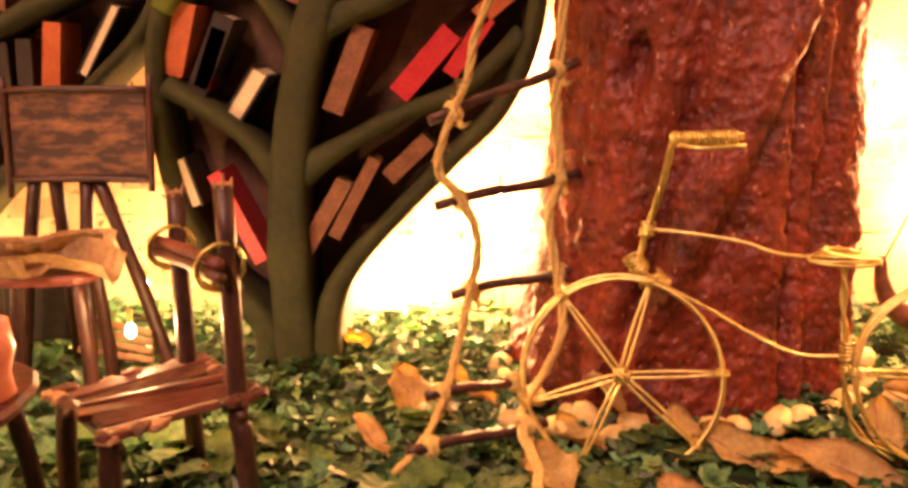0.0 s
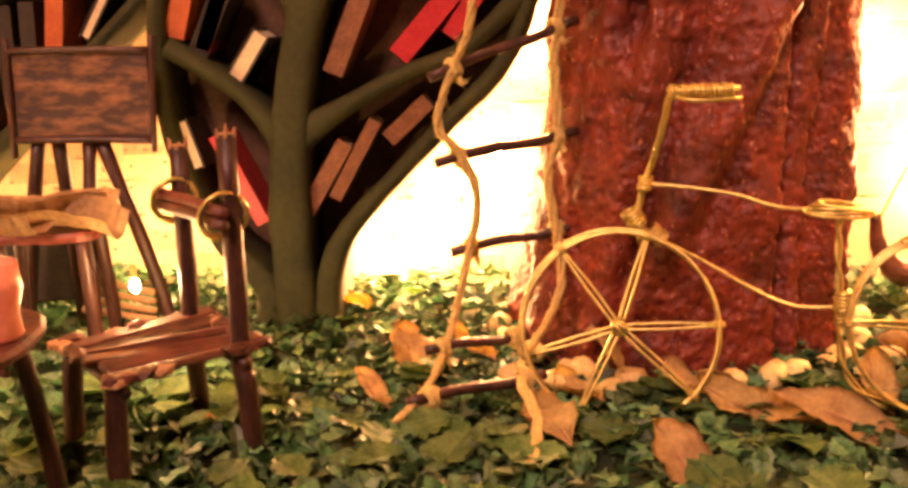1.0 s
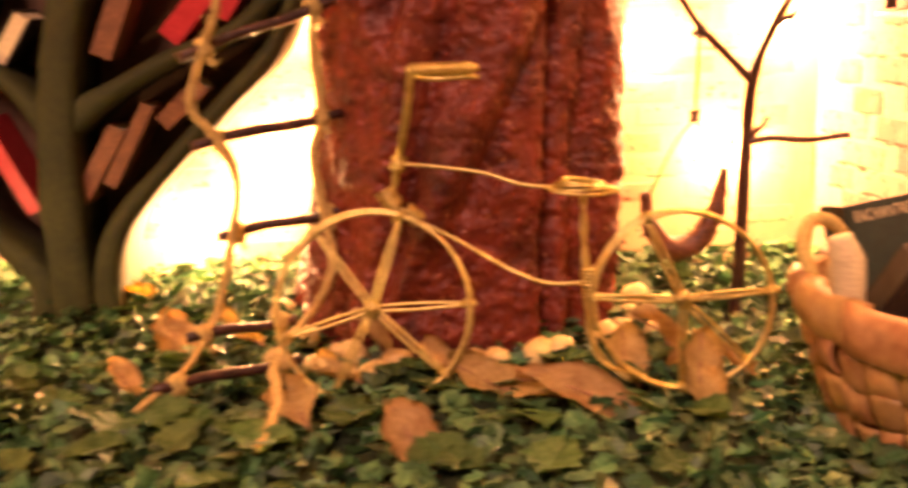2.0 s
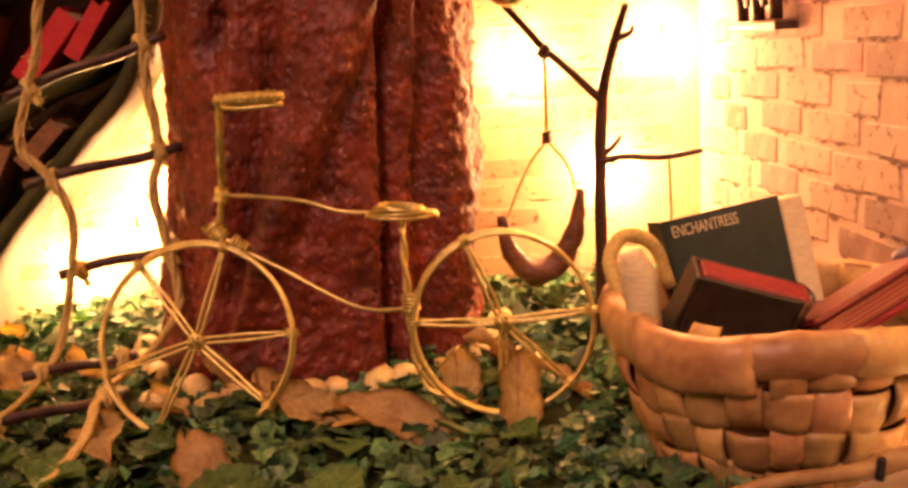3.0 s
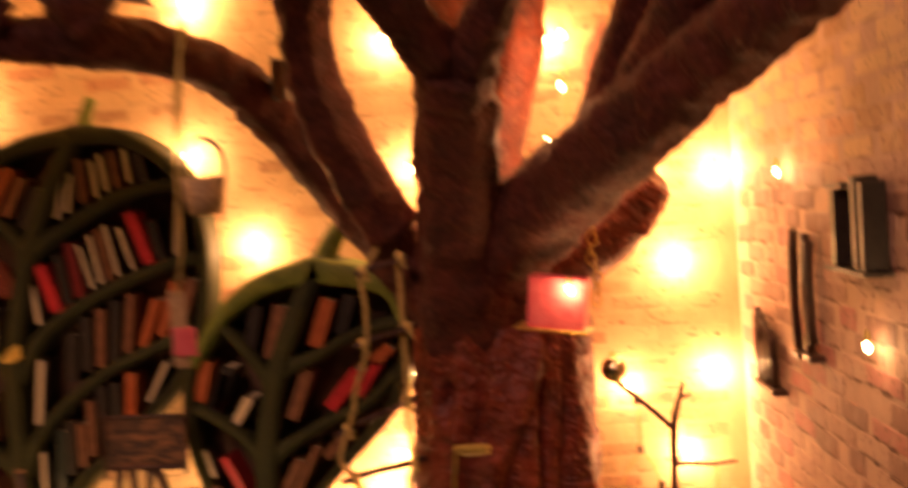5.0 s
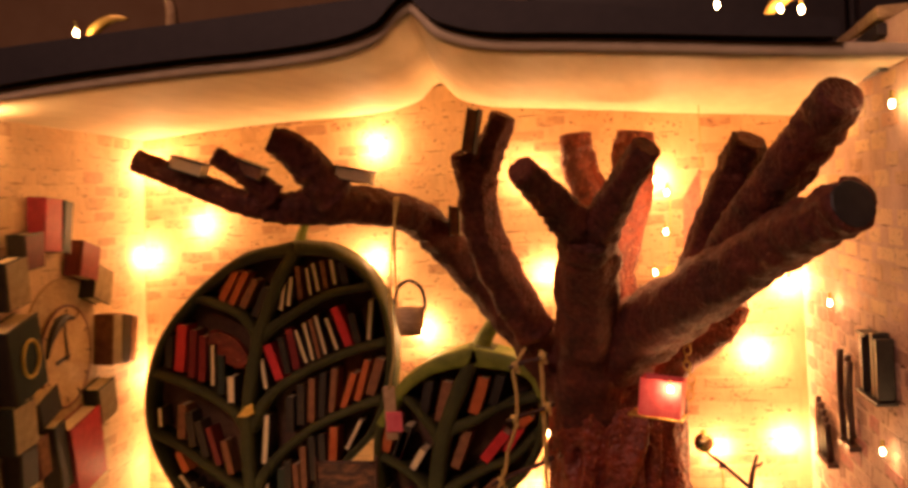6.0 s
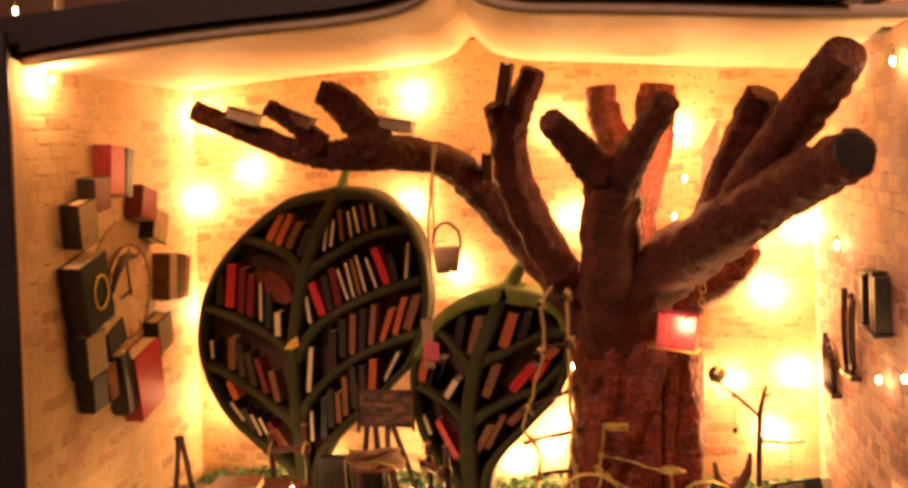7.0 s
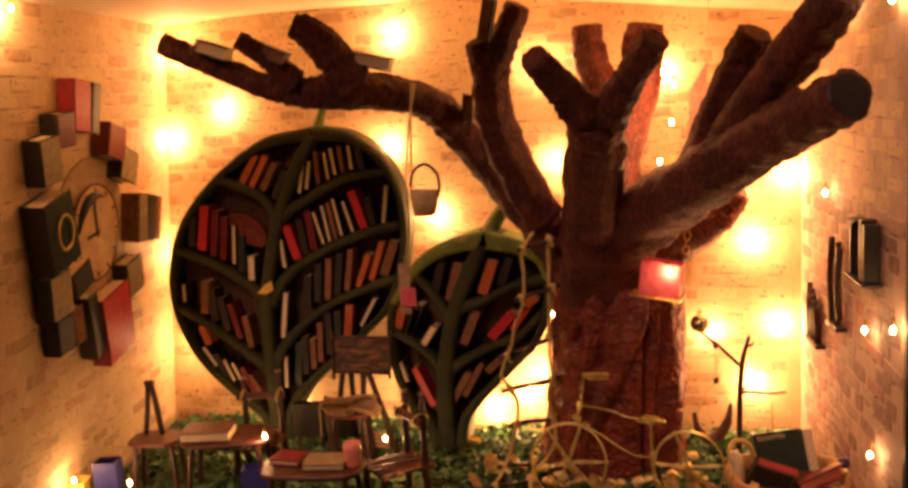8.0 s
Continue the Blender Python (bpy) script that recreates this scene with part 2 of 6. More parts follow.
def smooth_path(points, steps=6):
    """A smooth curve through points of any size (Catmull-Rom)."""
    p = [np.array(q, float) for q in points]
    p = [2 * p[0] - p[1]] + p + [2 * p[-1] - p[-2]]
    out = []
    for i in range(1, len(p) - 2):
        a, b, c, d = p[i - 1:i + 3]
        for k in range(steps):
            t = k / steps
            out.append(0.5 * (2 * b + (c - a) * t + (2 * a - 5 * b + 4 * c - d) * t * t + (3 * b - a - 3 * c + d) * t ** 3))
    out.append(p[-2])
    return out


def add_tube(bm, path, radii, sides=8, rough=0.0, seed=0.0, caps=True, twist=0.0, lobes=0, lobe=0.0):
    """A tube along a path, with an uneven skin."""
    pts = [Vector(tuple(float(c) for c in q[:3])) for q in path]
    if not hasattr(radii, "__len__"):
        radii = [radii] * len(pts)
    rings, up = [], None
    for i, p in enumerate(pts):
        tan = (pts[min(i + 1, len(pts) - 1)] - pts[max(i - 1, 0)]).normalized()
        if up is None:
            up = tan.orthogonal().normalized()
        up = (up - tan * up.dot(tan)).normalized()
        side = tan.cross(up)
        ring = []
        for k in range(sides):
            a = 2 * math.pi * k / sides + twist * i
            r = radii[i]
            if lobes:
                r *= 1 + lobe * math.cos(lobes * (a - twist * i) + twist * i * lobes)
            d = up * math.cos(a) + side * math.sin(a)
            if rough:
                q = (p + d * r) / max(radii[i], 1e-4) * 0.9 + Vector((seed, seed * 1.7, 0))
                r *= 1 + rough * (noise.noise(q) + 0.5 * noise.noise(q * 2.7))
            ring.append(bm.verts.new(p + d * r))
        rings.append(ring)
    for a, b in zip(rings, rings[1:]):
        for k in range(sides):
            bm.faces.new((a[k], a[(k + 1) % sides], b[(k + 1) % sides], b[k]))
    if caps:
        bm.faces.new(list(reversed(rings[0])))
        bm.faces.new(rings[-1])
    return bm


def tube_mesh(points, radius, sides=8, steps=5, **more):
    path = smooth_path(points, steps) if steps > 1 else [np.array(p, float) for p in points]
    radii = radius if not hasattr(radius, "__len__") else [q[0] for q in (smooth_path([(r, 0) for r in radius], steps) if steps > 1 else [(r, 0) for r in radius])]
    return add_tube(bmesh.new(), path, radii, sides, **more)


def add_coil(bm, centre, axis, radius, wire, turns=3, pitch=None, sides=5):
    """Wire or cord wound round something."""
    axis = Vector(axis).normalized()
    u = axis.orthogonal().normalized()
    v = axis.cross(u)
    pitch = wire * 2 if pitch is None else pitch
    n = int(turns * 12)
    path = []
    for i in range(n + 1):
        a = 2 * math.pi * i / 12
        path.append(Vector(centre) + (u * math.cos(a) + v * math.sin(a)) * radius * (1 + 0.08 * math.sin(a * 0.37)) + axis * pitch * (i / 12 - turns / 2))
    return add_tube(bm, path, wire, sides)


def ground_z(x, y):
    return 0.003 + 0.0035 * noise.noise((x * 40, y * 40, 0.3)) + 0.004 * max(0.0, min(1.0, (y - 0.24) / 0.1))

# ---- room and box ----
BACK, RIGHT, LEFT, TOP = 0.352, 0.21, -0.29, 0.34


def structure(name, bm, mat, label, category, smooth=False):
    return tagged(mesh_object(name, bm, mat, smooth), label, category, kind="structure")


structure("table_top", box_mesh(-0.75, 0.75, -0.75, 0.75, -0.04, -0.004, 0.003), M_TABLE, "dark stained wooden table top under the box", "table top")
structure("floor", box_mesh(-2.5, 2.5, -2.5, 2.5, -0.8, -0.76), M_TABLE, "dark wooden room floor below the table", "floor")
for nm, b in (("wall_north", (-2.5, 2.5, 1.6, 1.7, -0.76, 2.2)), ("wall_south", (-2.5, 2.5, -2.6, -2.5, -0.76, 2.2)), ("wall_west", (-2.6, -2.5, -2.5, 1.6, -0.76, 2.2)), ("wall_east", (2.5, 2.6, -2.5, 1.6, -0.76, 2.2))):
    structure(nm, box_mesh(*b), M_ROOM, "brown plastered room wall behind the box", "wall")
structure("ceiling", box_mesh(-2.6, 2.6, -2.6, 1.7, 2.2, 2.3), M_ROOM, "plain brownish room ceiling", "ceiling")
cabinet = thing("cabinet", "black cabinet standing behind the book roofed box", "cabinet", at(0.33, 0.95, -0.76))
part("body", box_mesh(-0.38, 0.42, 0, 0.45, 0, 1.9, 0.004), M_DARKWOOD, cabinet)
for k in (0, 1):
    part("door", box_mesh(-0.375 + 0.4 * k, 0.015 + 0.4 * k, -0.02, -0.001, 0.02, 1.88, 0.004), M_DARKWOOD, cabinet)

wall_back = structure("wall_back", box_mesh(LEFT - 0.035, RIGHT + 0.012, BACK, BACK + 0.008, -0.003, 0.36), M_WALL, "back of the box papered with pale bricks", "wall")
RIGHT_POSE = pose(0.206, BACK, 0, 0, 0, 4.0)
wall_right = structure("wall_right", box_mesh(0, 0.008, -0.255, 0, -0.003, 0.345), M_WALL_SHADED, "side of the box papered with bricks, toned darker for dimmer light", "wall")
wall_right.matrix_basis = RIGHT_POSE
wall_left = structure("wall_left", box_mesh(-0.008, 0, -0.27, 0, -0.003, 0.345), M_WALL, "side of the box papered with peach bricks", "wall")
LEFT_POSE = pose(-0.308, BACK, 0, 0, 4.0, 6.0)
wall_left.matrix_basis = LEFT_POSE
# Left card runs far past the wall, standing in for the dark room
structure("wall_edge", box_mesh(-0.16, 0.0008, -0.275, -0.2705, -0.003, 0.36, 0.001), M_EDGE, "black card edge of the box front, reaching past the wall", "trim").matrix_basis = LEFT_POSE
structure("wall_edge", box_mesh(-0.0008, 0.03, -0.262, -0.2555, -0.003, 0.33, 0.001), M_EDGE, "black card edge of the box front, reaching past the wall", "trim").matrix_basis = RIGHT_POSE

# the roof: a large open book laid face down over the box
ROOF_FRONT, ROOF_BACK, RIDGE = 0.098, 0.352, -0.005
profile = [(-0.31, 0.336), (-0.255, 0.341), (-0.19, 0.345), (-0.12, 0.347), (-0.07, 0.347), (-0.035, 0.349), (-0.014, 0.354), (-0.004, 0.3625), (0.003, 0.366), (0.009, 0.36), (0.018, 0.352), (0.04, 0.345), (0.075, 0.341), (0.12, 0.336), (0.16, 0.331), (0.205, 0.326), (0.27, 0.319)]
roof = thing("book_roof", "large open black book laid face down as a roof", "roof", at(0, 0, 0))


def roof_sheet(pts, rise, y0, y1, sag=0.0):
    bm = bmesh.new()
    rows = []
    n = 14
    for j in range(n + 1):
        y = y0 + (y1 - y0) * j / n
        rows.append([[bm.verts.new((x - 0.045 * j / n, y, z + dz - sag * j / n)) for x, z in pts] for dz in (0, rise)])
    for a, b in zip(rows, rows[1:]):
        for i in range(len(pts) - 1):
            bm.faces.new((a[0][i], b[0][i], b[0][i + 1], a[0][i + 1]))
            bm.faces.new((a[1][i], a[1][i + 1], b[1][i + 1], b[1][i]))
        for e in (0, len(pts) - 1):
            bm.faces.new((a[0][e], a[1][e], b[1][e], b[0][e]))
    for r in (rows[0], rows[-1]):
        for i in range(len(pts) - 1):
            bm.faces.new((r[0][i], r[0][i + 1], r[1][i + 1], r[1][i]))
    bmesh.ops.recalc_face_normals(bm, faces=bm.faces)
    return bm


fine = [tuple(q) for q in smooth_path(profile, 5)]
cut = max(range(len(fine)), key=lambda i: fine[i][1])
left_half, right_half = fine[:cut + 1], fine[cut:]
part("page_block", roof_sheet(left_half, 0.006, ROOF_FRONT, ROOF_BACK + 0.01, 0.004), M_PAGECEIL, roof, "curved cream page glowing from below", True)
part("page_block", roof_sheet(right_half, 0.006, ROOF_FRONT, ROOF_BACK + 0.01, 0.004), M_PAGECEIL, roof, "curved cream page glowing from below", True)


def roof_top(x):
    return 0.3745 + 0.022 * x if x < 0 else 0.3745 - 0.165 * x


def cover_board(pts, top):
    bm = bmesh.new()
    rows = []
    for y, slide in ((ROOF_FRONT - 0.006, 0.0), (ROOF_BACK + 0.03, -0.051)):
        rows.append([[bm.verts.new((x + slide, y, z + 0.0065)) for x, z in pts], [bm.verts.new((x + slide, y, max(top(x), z + 0.008))) for x, z in pts]])
    a, b = rows
    for i in range(len(pts) - 1):
        bm.faces.new((a[0][i], a[0][i + 1], a[1][i + 1], a[1][i]))
        bm.faces.new((b[0][i], b[1][i], b[1][i + 1], b[0][i + 1]))
        bm.faces.new((a[1][i], a[1][i + 1], b[1][i + 1], b[1][i]))
        bm.faces.new((a[0][i], b[0][i], b[0][i + 1], a[0][i + 1]))
    for e in (0, len(pts) - 1):
        bm.faces.new((a[0][e], a[1][e], b[1][e], b[0][e]))
    bmesh.ops.recalc_face_normals(bm, faces=bm.faces)
    return bm


part("cover", cover_board([(x, z + 0.001) for x, z in fine if x <= 0.2], roof_top), M_EDGE, roof, "black cloth book cover")
stack = thing("stacked_book", "pale striped book edge beside the roof", "book", at(0.262, 0.13, 0.0))
for k in range(4):
    part("board" if k % 2 else "page_block", box_mesh(-0.045, 0.1, 0, 0.2, 0.322 + 0.008 * k, 0.328 + 0.008 * k, 0.0008), M_PALEBARK if k % 2 else M_EDGE, stack)
part("support", box_mesh(-0.012, 0.09, 0.02, 0.19, -0.004, 0.322, 0.002), M_EDGE, stack)

bm = bmesh.new()
rows = []
for j in range(13):
    y = -0.25 + 0.17 * j / 12
    rows.append([bm.verts.new((-0.0006 - 0.03 * u + 0.004 * u * math.sin(j * 0.9), y, 0.0045 + 0.012 * (1 - u) ** 3 + 0.0012 * math.sin(j * 1.3 + 4 * u))) for u in [i / 8 for i in range(9)]])
for p, q in zip(rows, rows[1:]):
    for i in range(8):
        bm.faces.new((p[i], p[i + 1], q[i + 1], q[i]))
bmesh.ops.solidify(bm, geom=bm.faces[:], thickness=0.0003)
structure("paper_skirt", bm, material("skirt_paper", (0.6, 0.48, 0.4), (0.84, 0.73, 0.64), 0.7, 90, 0.4), "brick paper curling onto the ground at the wall foot", "paper", True).matrix_basis = RIGHT_POSE

# ---- ground cover ----


def leaf_litter():
    rnd = random.Random(5)
    verts, faces = [], []
    for _ in range(11500):
        x, y = rnd.uniform(-0.29, 0.208), rnd.uniform(0.07, 0.35)
        if x > 0.185 and y < 0.24:
            continue
        near = y < 0.28
        s = rnd.uniform(0.0022, 0.0052) * (1.25 if rnd.random() < 0.12 else 1)
        if not near:
            s *= rnd.uniform(0.7, 1.1)
        z = ground_z(x, y) + rnd.uniform(0, 0.0035) + (0.003 * rnd.random() if y > 0.3 else 0)
        m = Matrix.Translation((x, y, z)) @ Euler((rnd.gauss(0, 0.42), rnd.gauss(0, 0.42), rnd.uniform(0, 6.3))).to_matrix().to_4x4()
        fold = rnd.uniform(0.1, 0.5) * s
        spine = [(-s, 0, 0), (-0.2 * s, 0.05 * s, -fold * 0.6), (s * rnd.uniform(0.7, 1.2), 0, -fold * 0.3)]
        wide = rnd.uniform(0.4, 0.75) * s
        base = len(verts)
        edge = lambda sgn: [(-0.6 * s, sgn * wide * rnd.uniform(0.5, 0.9), fold * 0.4), (-0.15 * s * rnd.uniform(0, 2), sgn * wide * rnd.uniform(0.55, 0.8), fold * 0.3), (0.15 * s, sgn * wide * rnd.uniform(0.9, 1.2), fold), (0.5 * s, sgn * wide * rnd.uniform(0.3, 0.6), fold * 0.5)]
        pts = spine + edge(1) + edge(-1)
        verts += [tuple(m @ Vector(p)) for p in pts]
        b = base
        faces += [(b, b + 1, b + 4, b + 3), (b + 1, b + 5, b + 4), (b + 1, b + 2, b + 6, b + 5), (b, b + 7, b + 8, b + 1), (b + 1, b + 8, b + 9), (b + 1, b + 9, b + 10, b + 2)]
    me = bpy.data.meshes.new("leaf_litter")
    me.from_pydata(verts, [], faces)
    me.materials.append(M_LEAF)
    ob = new("leaf_litter", me)
    return tagged(ob, "dried green leaf flakes strewn thickly over the ground", "leaf litter", kind="stuff")


leaf_litter()


def big_flake(x, y, s, turn, seed):
    rr = random.Random(seed)
    ob = thing("green_leaf", "larger pale green dried leaf on the ground", "leaf", pose(x, y, ground_z(x, y) + 0.0042, rr.uniform(-16, 16), rr.uniform(-16, 16), turn), "larger green leaves")
    bm = bmesh.new()
    rows = []
    for i in range(9):
        f = i / 8
        w = s * 0.42 * math.sin(math.pi * (0.06 + 0.9 * f)) * (1 + 0.35 * (i % 2)) * rr.uniform(0.85, 1.1)
        rows.append([bm.verts.new((w * u, s * (f - 0.5), abs(u) * s * 0.12 + 0.06 * s * math.sin(4 * f + seed))) for u in (-1, -0.5, 0, 0.5, 1)])
    for p, q in zip(rows, rows[1:]):
        for j in range(4):
            bm.faces.new((p[j], p[j + 1], q[j + 1], q[j]))
    bmesh.ops.solidify(bm, geom=bm.faces[:], thickness=0.00015)
    part("blade", bm, M_FLAKE, ob)


M_FLAKE = material("large_flake", (0.06, 0.14, 0.03), (0.19, 0.3, 0.09), 0.5, 220, 0.4, per="object", spread=0.3)
rnd = random.Random(21)
for k in range(70):
    big_flake(rnd.uniform(-0.11, 0.14), rnd.uniform(0.165, 0.25), rnd.uniform(0.008, 0.014), rnd.uniform(0, 360), k)
for k in range(30):
    big_flake(rnd.uniform(-0.05, 0.16), rnd.uniform(0.25, 0.335), rnd.uniform(0.006, 0.01), rnd.uniform(0, 360), k + 70)
bm = bmesh.new()
grid = [[bm.verts.new((-0.31 + 0.525 * i / 50, 0.05 + 0.302 * j / 30, ground_z(-0.31 + 0.525 * i / 50, 0.05 + 0.302 * j / 30) - 0.0015)) for i in range(51)] for j in range(31)]
for j in range(30):
    for i in range(50):
        bm.faces.new((grid[j][i], grid[j][i + 1], grid[j + 1][i + 1], grid[j + 1][i]))
M_SOIL = material("leaf_dust", (0.012, 0.026, 0.008), (0.035, 0.06, 0.02), 0.9, 300, 0.6)
structure("ground", bm, M_SOIL, "uneven bed of dark green leaf dust", "ground", True)

# ---- tree ----
tree = thing("tree", "reddish brown moulded tree with cut limbs and rough bark", "tree", at(0.07, 0.3, 0))


def trunk_mesh():
    bm = bmesh.new()
    n, rows = 240, 190
    rings = []
    for j in range(rows + 1):
        z = -0.002 + 0.187 * j / rows
        ring = []
        for i in range(n):
            a = 2 * math.pi * i / n
            flare = 0.008 * math.exp(-z / 0.018)
            wx = 0.047 + flare - 0.05 * max(0, z - 0.02) * 0.6
            wy = 0.042 + flare * 0.6 - 0.02 * z
            right = math.cos(a)
            wx += 0.006 * max(0, right) * min(1, z / 0.05) - 0.003 * max(0, -right) * min(1, z / 0.08)
            # a flat shelf at the front right where the lower bark ends
            if z > 0.135:
                f = max(0.0, min(1.0, (math.cos(a + 0.5) - 0.3) / 0.25))
                wx *= 1 - 0.3 * f
                wy *= 1 - 0.34 * f
            ridge = 0.0022 * math.sin(a * 9 + 3 * noise.noise((math.cos(a), math.sin(a), z * 9)) + z * 18) * (0.5 + 0.5 * noise.noise((a, z * 10, 2)))
            fold = 0.006 * math.exp(-((a - 4.86 - 9 * (z - 0.08)) / 0.13) ** 2) * min(1, z / 0.05) - 0.0022 * math.exp(-((a - 5.02 - 9 * (z - 0.08)) / 0.06) ** 2) * min(1, z / 0.05)
            fold += 0.003 * math.exp(-((a - 5.42 - 1.5 * (z - 0.05)) / 0.05) ** 2) + 0.003 * math.exp(-((a - 4.25 - 3 * (z - 0.06)) / 0.09) ** 2)
            groove = fold - 0.0085 * math.exp(-((a - 5.26 - 0.6 * (z - 0.04)) / 0.045) ** 2) - 0.0045 * math.exp(-((a - 5.6) / 0.08) ** 2) - 0.004 * math.exp(-((a - 4.55 - 4 * (z - 0.09)) / 0.06) ** 2) - 0.004 * max(0, math.sin((a - 5.26) / 0.4 * math.pi)) * (5.26 < a < 5.66)
            x, y = math.cos(a), math.sin(a)
            lump = -0.0016 * max(0, noise.noise((x * 11 + 5, y * 11, z * 230)) - 0.1) - 0.0011 * max(0, noise.noise((x * 24, y * 24 + 3, z * 520))) + 0.0026 * noise.noise((x * 2.4, y * 2.4, z * 42)) + 0.0012 * noise.noise((x * 8, y * 8, z * 130)) + 0.0009 * noise.noise((x * 22, y * 22, z * 400)) - 0.002 * max(0, noise.noise((x * 30 + 9, y * 30, z * 330)) - 0.28)
            # a knot hole high on the front
            lump -= 0.008 * math.exp(-((a - 4.2) / 0.09) ** 2 - ((z - 0.103) / 0.01) ** 2)
            r = 1 + (ridge + groove + lump) / 0.045
            lean = 0.004 * z / 0.1
            ring.append(bm.verts.new((x * wx * r + lean - 0.002, y * wy * r, z)))
        rings.append(ring)
    for a, b in zip(rings, rings[1:]):
        for k in range(n):
            bm.faces.new((a[k], a[(k + 1) % n], b[(k + 1) % n], b[k]))
    bm.faces.new(rings[-1])
    bm.faces.new(list(reversed(rings[0])))
    return bm


part("trunk", trunk_mesh(), M_BARK, tree, "rough reddish brown trunk with deep grooves", True)
BRANCHES = [
    [(0.05, 0.288, 0.148, 0.02), (0.032, 0.286, 0.172, 0.016), (0.015, 0.289, 0.193, 0.0148), (-0.005, 0.287, 0.218, 0.0139), (-0.023, 0.28, 0.242, 0.0134), (-0.038, 0.265, 0.261, 0.0123), (-0.051, 0.245, 0.271, 0.0112), (-0.064, 0.22, 0.275, 0.0115), (-0.08, 0.198, 0.277, 0.0118), (-0.103, 0.185, 0.277, 0.0094), (-0.124, 0.178, 0.282, 0.0076), (-0.145, 0.174, 0.291, 0.0072), (-0.163, 0.171, 0.3, 0.0068), (-0.186, 0.167, 0.311, 0.0068)],
    [(-0.106, 0.178, 0.284, 0.0083), (-0.118, 0.168, 0.298, 0.0065), (-0.133, 0.16, 0.31, 0.0054)],
    [(-0.072, 0.185, 0.282, 0.0126), (-0.081, 0.172, 0.301, 0.011), (-0.09, 0.163, 0.312, 0.0091), (-0.098, 0.16, 0.316, 0.0074)],
    [(0.029, 0.27, 0.187, 0.0144), (0.018, 0.257, 0.213, 0.0133), (0.008, 0.24, 0.246, 0.013), (0.005, 0.23, 0.275, 0.0117), (0.013, 0.225, 0.299, 0.0093), (0.026, 0.22, 0.323, 0.0078)],
    [(0.005, 0.232, 0.279, 0.0106), (0.0, 0.226, 0.294, 0.0082), (-0.002, 0.222, 0.303, 0.0071)],
    [(0.064, 0.296, 0.125, 0.03), (0.064, 0.272, 0.162, 0.0255), (0.067, 0.24, 0.205, 0.0191), (0.071, 0.215, 0.237, 0.0176), (0.074, 0.195, 0.254, 0.0157)],
    [(0.07, 0.2, 0.251, 0.0129), (0.058, 0.175, 0.27, 0.01), (0.044, 0.15, 0.289, 0.0082)],
    [(0.077, 0.2, 0.249, 0.0129), (0.091, 0.18, 0.271, 0.0094), (0.109, 0.16, 0.296, 0.008)],
    [(0.07, 0.29, 0.15, 0.03), (0.08, 0.272, 0.173, 0.0255), (0.106, 0.24, 0.194, 0.0206), (0.138, 0.195, 0.219, 0.0178), (0.168, 0.155, 0.242, 0.0153), (0.188, 0.12, 0.255, 0.0134), (0.198, 0.1, 0.262, 0.0126)],
    [(0.13, 0.215, 0.222, 0.011), (0.142, 0.2, 0.252, 0.0108), (0.154, 0.185, 0.279, 0.0109), (0.162, 0.175, 0.296, 0.0096)],
    [(0.142, 0.2, 0.226, 0.0122), (0.166, 0.165, 0.265, 0.0129), (0.185, 0.135, 0.293, 0.0122), (0.197, 0.11, 0.311, 0.0113)],
    [(0.088, 0.3, 0.185, 0.0134), (0.07, 0.3, 0.264, 0.0125), (0.061, 0.305, 0.294, 0.0118), (0.06, 0.305, 0.314, 0.0101)],
    [(0.076, 0.3, 0.2, 0.0125), (0.094, 0.3, 0.271, 0.0145), (0.1, 0.3, 0.312, 0.0125)],
    [(0.1, 0.3, 0.15, 0.0167), (0.142, 0.29, 0.186, 0.0165), (0.158, 0.282, 0.201, 0.0095)],
]
for k, limb in enumerate(BRANCHES):
    path = smooth_path(limb, 14)
    bm = add_tube(bmesh.new(), [(q[0] - 0.07, q[1] - 0.3, q[2]) for q in path], [q[3] for q in path], 36, rough=0.15, seed=k * 3.1, lobes=5 + k % 2, lobe=0.045)
    bm.normal_update()
    for v in bm.verts:
        q = v.co * 260
        v.co += v.normal * (0.0004 * noise.noise(q) + 0.0004 * noise.noise(q * 2.3) - 0.0006 * max(0, noise.noise(v.co * 130) - 0.1))
    # Back limbs take the lighter paste to look lit by the bulbs
    limb_ob = part("limb", bm, M_BARK if k > 10 else M_BARK_SHADED, tree, "back limb in the lighter paste, for the bulb light on it" if k > 10 else "", True)
    end, before = Vector(limb[-1][:3]) - Vector((0.07, 0.3, 0)), Vector(limb[-2][:3]) - Vector((0.07, 0.3, 0))
    way = (end - before).normalized()
    cap = add_tube(bmesh.new(), [end - way * 0.001, end + way * 0.0006], [limb[-1][3] * 0.92, limb[-1][3] * 0.84], 16, rough=0.1, seed=k)
    # Limb 8 ends in black: the shade on its cut face as colour
    part("cut_end", cap, M_EDGE if k == 8 else (M_BARK if k > 10 else M_BARK_SHADED), limb_ob)

# ---- bookcases ----


